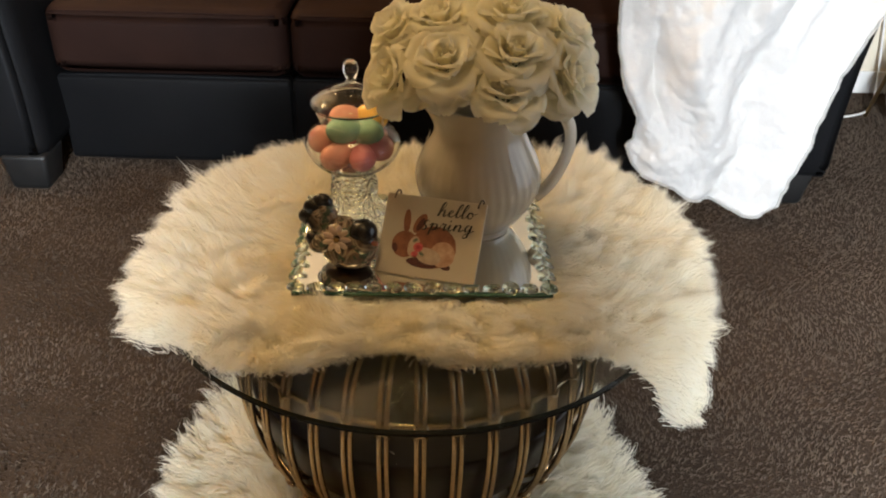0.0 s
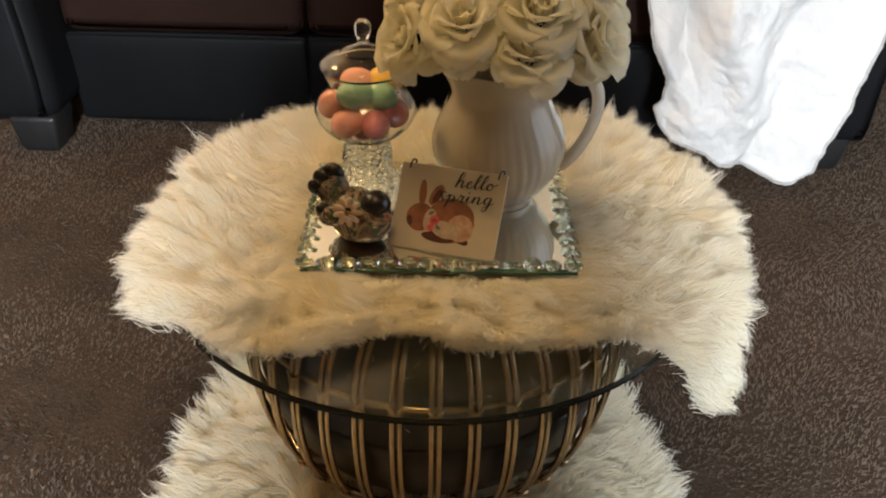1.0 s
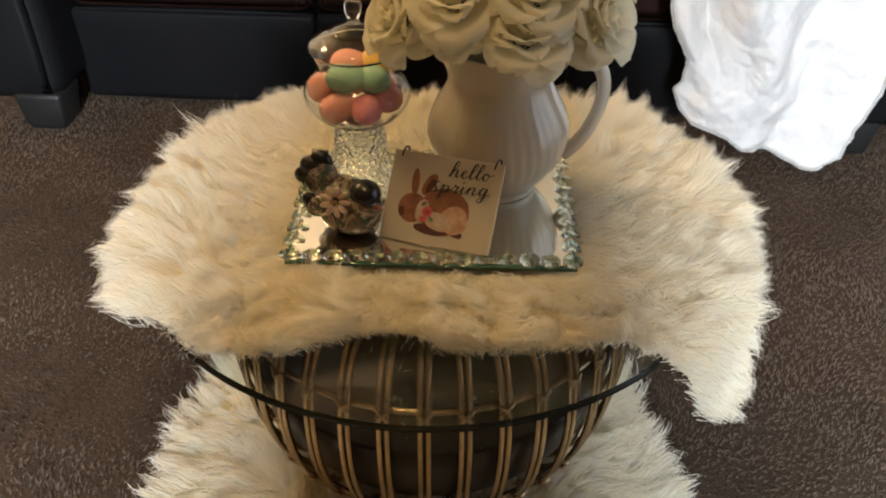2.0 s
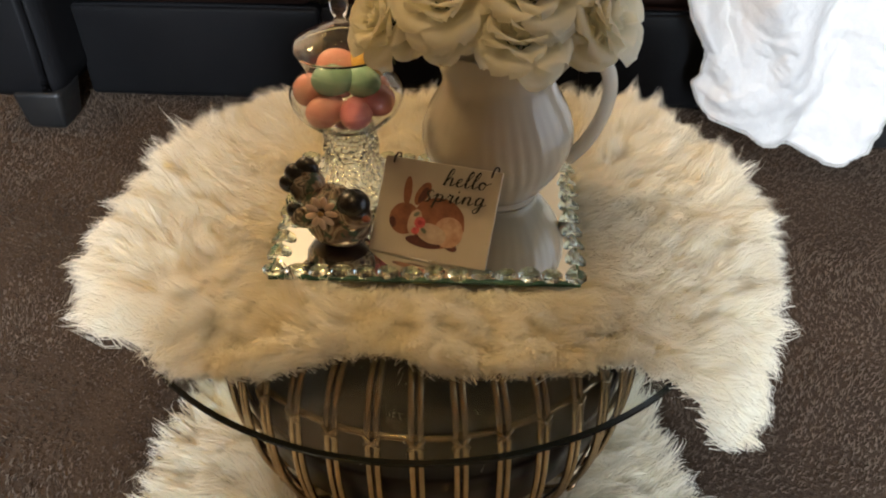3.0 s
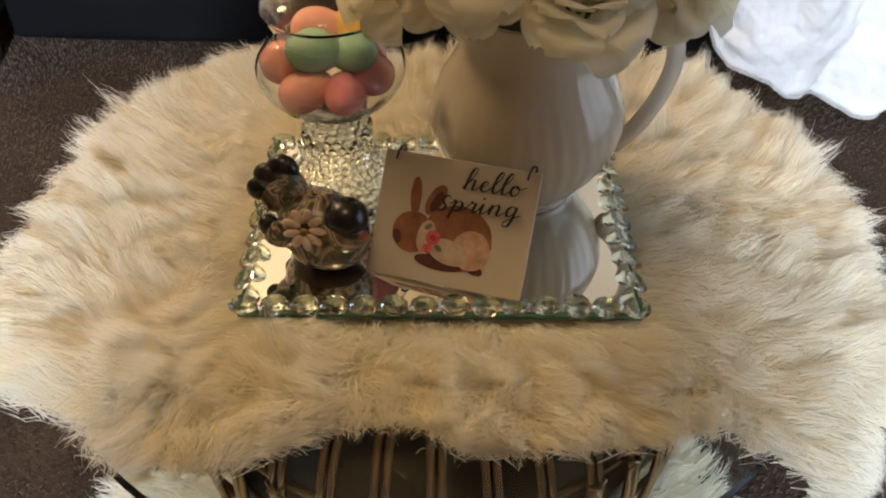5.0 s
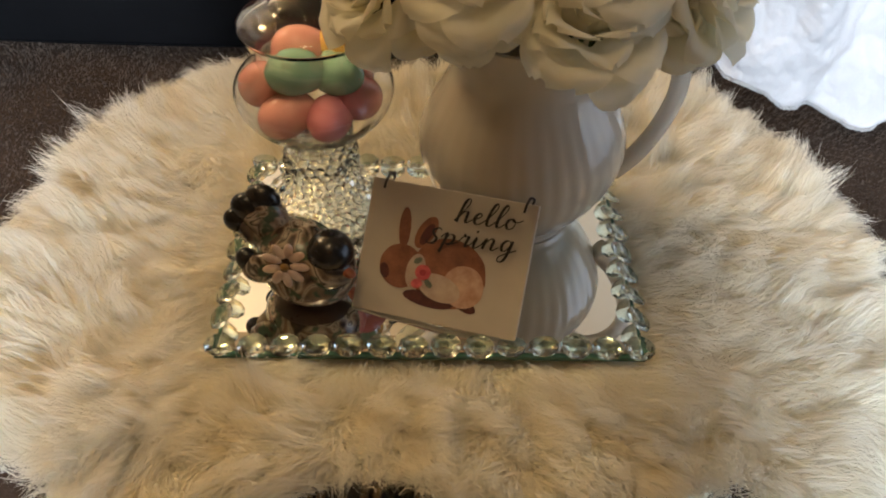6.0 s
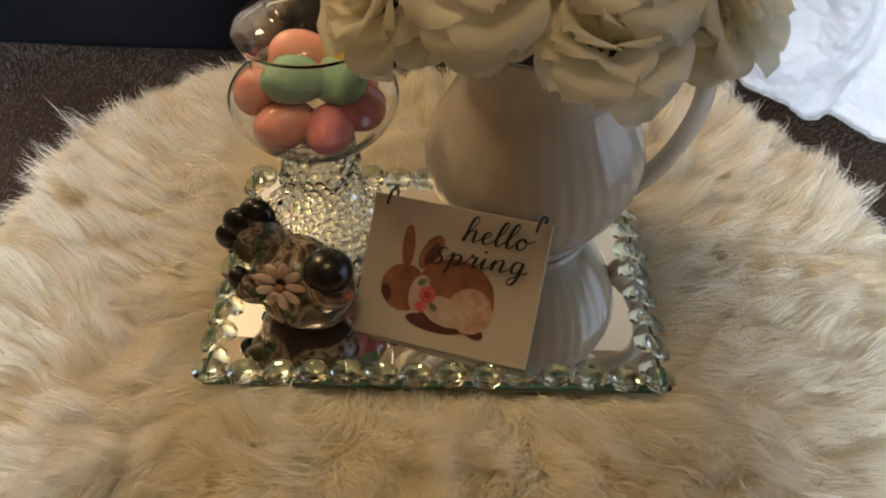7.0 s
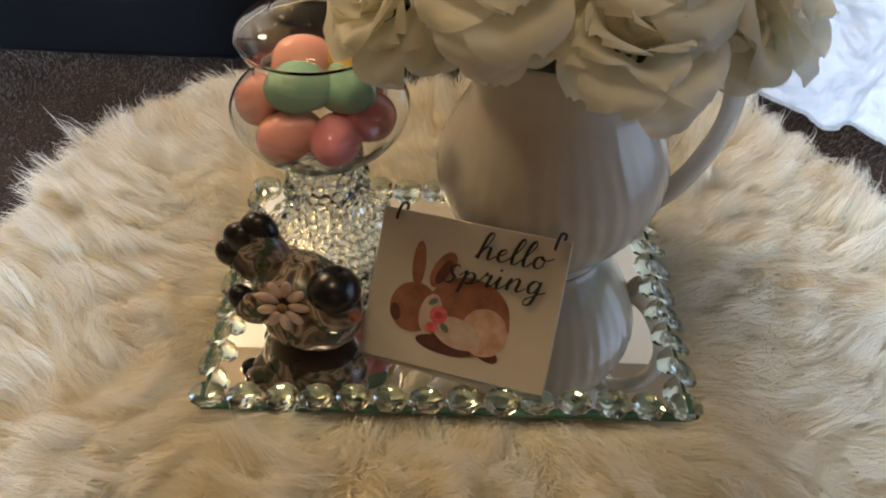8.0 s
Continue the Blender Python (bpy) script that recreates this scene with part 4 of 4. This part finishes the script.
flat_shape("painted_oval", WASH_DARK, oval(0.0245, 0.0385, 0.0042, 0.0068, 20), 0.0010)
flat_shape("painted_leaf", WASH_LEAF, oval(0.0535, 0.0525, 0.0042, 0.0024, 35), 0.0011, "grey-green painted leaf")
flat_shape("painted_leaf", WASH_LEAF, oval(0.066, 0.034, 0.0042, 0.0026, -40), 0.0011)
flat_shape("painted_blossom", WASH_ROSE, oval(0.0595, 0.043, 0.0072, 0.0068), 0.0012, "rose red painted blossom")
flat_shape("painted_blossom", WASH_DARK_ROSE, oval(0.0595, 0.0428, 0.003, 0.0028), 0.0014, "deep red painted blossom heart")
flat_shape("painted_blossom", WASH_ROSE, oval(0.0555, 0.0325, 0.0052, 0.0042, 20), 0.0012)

# script letters as pen strokes on a unit grid: x-height 1, each letter starts and ends on the join line
GLYPHS = {}
GLYPHS["h"] = (1.15, [(-0.1, 0.05), (0.25, 0.75), (0.55, 1.6), (0.55, 2.05), (0.35, 2.05), (0.2, 1.5), (0.08, 0.0), (0.14, 0.35), (0.4, 0.9), (0.65, 0.95), (0.68, 0.55), (0.7, 0.1), (0.85, 0.02), (1.1, 0.3)])
GLYPHS["e"] = (0.85, [(-0.05, 0.3), (0.3, 0.5), (0.55, 0.8), (0.42, 1.0), (0.18, 0.75), (0.15, 0.3), (0.35, 0.0), (0.6, 0.08), (0.85, 0.35)])
GLYPHS["l"] = (0.72, [(0.0, 0.35), (0.35, 0.95), (0.6, 1.7), (0.5, 2.05), (0.3, 1.7), (0.18, 0.7), (0.25, 0.08), (0.45, 0.02), (0.72, 0.35)])
GLYPHS["o"] = (1.2, [(0.5, 0.95), (0.2, 0.8), (0.12, 0.35), (0.35, 0.0), (0.65, 0.2), (0.68, 0.7), (0.48, 0.95), (0.55, 0.75), (0.85, 0.7), (1.2, 0.95)])
GLYPHS["s"] = (0.95, [(0.75, 1.2), (0.55, 1.4), (0.25, 1.15), (0.35, 0.8), (0.6, 0.45), (0.5, 0.05), (0.2, 0.0), (0.0, 0.2)])
GLYPHS["p"] = (1.1, [(-0.1, 0.6), (0.2, 1.05), (0.22, 0.5), (0.12, -0.7), (0.18, 0.2), (0.4, 0.9), (0.7, 0.85), (0.75, 0.4), (0.5, 0.05), (0.35, 0.15), (0.7, 0.12), (1.1, 0.4)])
GLYPHS["r"] = (0.85, [(-0.05, 0.35), (0.2, 0.9), (0.22, 1.1), (0.35, 0.9), (0.55, 0.92), (0.5, 0.4), (0.55, 0.05), (0.85, 0.35)])
GLYPHS["i"] = (0.62, [(0.0, 0.35), (0.2, 0.95), (0.17, 0.3), (0.3, 0.02), (0.62, 0.35)])
GLYPHS["n"] = (1.15, [(0.0, 0.35), (0.2, 0.95), (0.15, 0.05), (0.22, 0.5), (0.5, 0.98), (0.7, 0.8), (0.68, 0.2), (0.82, 0.02), (1.15, 0.35)])
GLYPHS["g"] = (1.1, [(0.65, 0.9), (0.35, 0.98), (0.14, 0.6), (0.25, 0.1), (0.5, 0.15), (0.66, 0.6), (0.7, 0.95), (0.68, 0.0), (0.55, -0.75), (0.25, -0.85), (0.2, -0.5), (0.6, -0.1), (1.15, 0.25)])


def pen_stroke(points, fine, broad, z):
    """Verts and faces of a flat inked line that swells on its downstrokes."""
    run = smooth_profile(points, 8)
    verts, faces = [], []
    for k, (x, y) in enumerate(run):
        (xa, ya), (xb, yb) = run[max(0, k - 1)], run[min(len(run) - 1, k + 1)]
        d = math.hypot(xb - xa, yb - ya) or 1e-9
        tx, ty = (xb - xa) / d, (yb - ya) / d
        w = (fine + (broad - fine) * max(0.0, -ty) ** 1.2) / 2
        verts += [(x - ty * w, y + tx * w, z), (x + ty * w, y - tx * w, z), (x - ty * w, y + tx * w, z - 0.00015), (x + ty * w, y - tx * w, z - 0.00015)]
    for k in range(len(run) - 1):
        a, c = 4 * k, 4 * k + 4
        faces += [(a, c, c + 1, a + 1), (a, a + 2, c + 2, c), (a + 1, c + 1, c + 3, a + 3)]
    return verts, faces


def words(text, x, y, width, size, rise):
    """One word in joined script; rise lifts its end above its start."""
    total = sum(GLYPHS[c][0] for c in text)
    pieces, at = [], 0.0
    for k, c in enumerate(text):
        step, pts = GLYPHS[c]
        line = [(x + (at + px + 0.16 * py) * width / total, y + py * size + rise * (at + px) / total) for px, py in pts]
        pieces.append(pen_stroke(line, 0.001, 0.0026, 0.0016 + 0.00001 * k))
        if c == "i":
            dot = (at + 0.35) * width / total + x
            high = y + 1.45 * size + rise * at / total
            pieces.append(pen_stroke([(dot - 0.0005, high + 0.0007), (dot, high), (dot + 0.0005, high - 0.0007)], 0.0022, 0.0024, 0.0017))
        at += step
    part("lettering", mesh_from("lettering", *join(*pieces), [INK], smooth=False), plaque, "black script lettering")


words("hello", 0.080, 0.0925, 0.057, 0.0098, 0.0015)
words("spring", 0.057, 0.0695, 0.079, 0.0102, 0.005)
for x in (0.012, 0.138):
    w, f = tube(smooth_profile([(x, CH - 0.008, 0.002), (x + 0.001, CH - 0.002, 0.003), (x + 0.003, CH + 0.005, 0.001), (x + 0.006, CH + 0.004, -0.003), (x + 0.004, CH - 0.002, -0.006)], 4), 0.0012, 6)
    part("hook", mesh_from("hook", w, f, [WIRE]), plaque, "bent dark wire hook")

# ---- bird figurine: one mesh ----
def figurine():
    bm = bmesh.new()

    def ball(c, r, mat, rz=0, ry=0, rx=0, u=28, v_=18):
        geo = bmesh.ops.create_uvsphere(bm, u_segments=u, v_segments=v_, radius=1.0)["verts"]
        bmesh.ops.transform(bm, matrix=pose(*c, rx, ry, rz) @ Matrix.Diagonal((*r, 1)), verts=geo)
        for q in geo:
            for fc in q.link_faces:
                fc.material_index = mat
                fc.smooth = True

    ball((-0.002, 0, 0.036), (0.044, 0.036, 0.036), 0, -20, 14)
    ball((0.013, -0.010, 0.034), (0.036, 0.031, 0.033), 0)
    ball((0.004, -0.006, 0.0275), (0.041, 0.034, 0.0275), 0, -12)
    ball((0.030, -0.016, 0.0645), (0.0205, 0.0205, 0.0185), 1)
    ball((0.029, -0.018, 0.050), (0.0225, 0.0225, 0.021), 0)
    ball((0.049, -0.030, 0.056), (0.007, 0.005, 0.003), 3, -40)
    ball((-0.034, 0.008, 0.064), (0.021, 0.0125, 0.026), 0, 0, -34)
    for dx, dy, dz, tip in ((-0.0585, 0.003, 0.0705, 0.0115), (-0.049, 0.008, 0.0815, 0.0145), (-0.036, 0.013, 0.088, 0.0155)):
        ball((dx, dy, dz), (tip, tip * 0.75, tip * 1.05), 1, 0, -30)
        ball((dx * 0.8, dy * 0.8, dz * 0.86), (tip * 0.85, tip * 0.8, tip * 1.5), 0, 0, -30)
    for y in (-0.026, 0.028):
        ball((-0.028, y, 0.045), (0.021, 0.010, 0.015), 0, 0, -24)
        ball((-0.043, y * 0.85, 0.049), (0.0105, 0.009, 0.012), 1, 0, -24)
    for k in range(9):
        a = 2 * math.pi * k / 9
        ball((-0.005 + 0.0125 * math.cos(a), -0.0335 + 0.0055 * math.sin(a), 0.059 + 0.0118 * math.sin(a)), (0.0088, 0.0026, 0.0042), 2, 0, -math.degrees(a), u=12, v_=8)
    ball((-0.005, -0.0355, 0.059), (0.0042, 0.0022, 0.0036), 4, u=12, v_=8)
    # Faces below 13 mm take the brown material.
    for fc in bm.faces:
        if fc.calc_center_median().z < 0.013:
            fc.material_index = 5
    return bm_mesh("bird_figurine", bm, [CERAMIC_CREAM, CERAMIC_BLACK, varied("pink_petal_paint", (0.7, 0.58, 0.48), (0.55, 0.4, 0.33), 140, 0.3), varied("orange_paint", (0.35, 0.12, 0.06), (0.2, 0.06, 0.03), 90, 0.35), varied("ochre_paint", (0.4, 0.24, 0.07), (0.25, 0.14, 0.04), 90, 0.4), varied("brown_low_ceramic", (0.06, 0.032, 0.02), (0.03, 0.016, 0.012), 60, 0.3)])


fig = new("bird_figurine", figurine())
fig.matrix_world = pose(-0.125, 1.045, TOP - 0.001, 0, 0, -8)
tagged(fig, label="glazed black and cream bird figurine with painted flowers", category="figurine")

# ---- beside the sofa ----
basket = empty("wicker_basket", (1.72, 2.66, 0), label="round brown woven basket on the carpet", category="basket")
bw, bf = lathe(smooth_profile([(0.001, 0.0), (0.12, 0.004), (0.17, 0.06), (0.185, 0.14), (0.165, 0.22), (0.15, 0.25), (0.14, 0.245), (0.155, 0.2), (0.17, 0.13), (0.15, 0.05), (0.001, 0.02)], 4), 48, lambda r, z, a, i: (r * (1 + 0.012 * math.sin(24 * a + math.pi * (i % 2))), z))
part("weave", mesh_from("weave", bw, bf, [WICKER]), basket)
stand = empty("brass_stand", (1.69, 2.79, 0), label="slender brass tripod stand beside the sofa", category="stand")
for k in range(3):
    a = radians(120 * k + 190)
    part("leg", mesh_from("leg", *tube([(0.17 * math.cos(a), 0.17 * math.sin(a), 0.0), (0.095 * math.cos(a), 0.095 * math.sin(a), 0.3), (0.02 * math.cos(a), 0.02 * math.sin(a), 0.55)], 0.007, 8), [BRASS]), stand)
part("collar", mesh_from("collar", *lathe([(0.001, 0.545), (0.03, 0.545), (0.03, 0.565), (0.001, 0.565)], 24), [BRASS]), stand)
cw, cf = tube(smooth_profile([(1.6, 2.975, 0.3), (1.615, 2.95, 0.16), (1.6, 2.88, 0.04), (1.54, 2.78, 0.018), (1.45, 2.72, 0.018), (1.36, 2.7, 0.018)], 6), 0.004, 8)
tagged(new("power_cable", mesh_from("power_cable", cw, cf, [CABLE])), label="white power cable trailing over the carpet", category="cable")
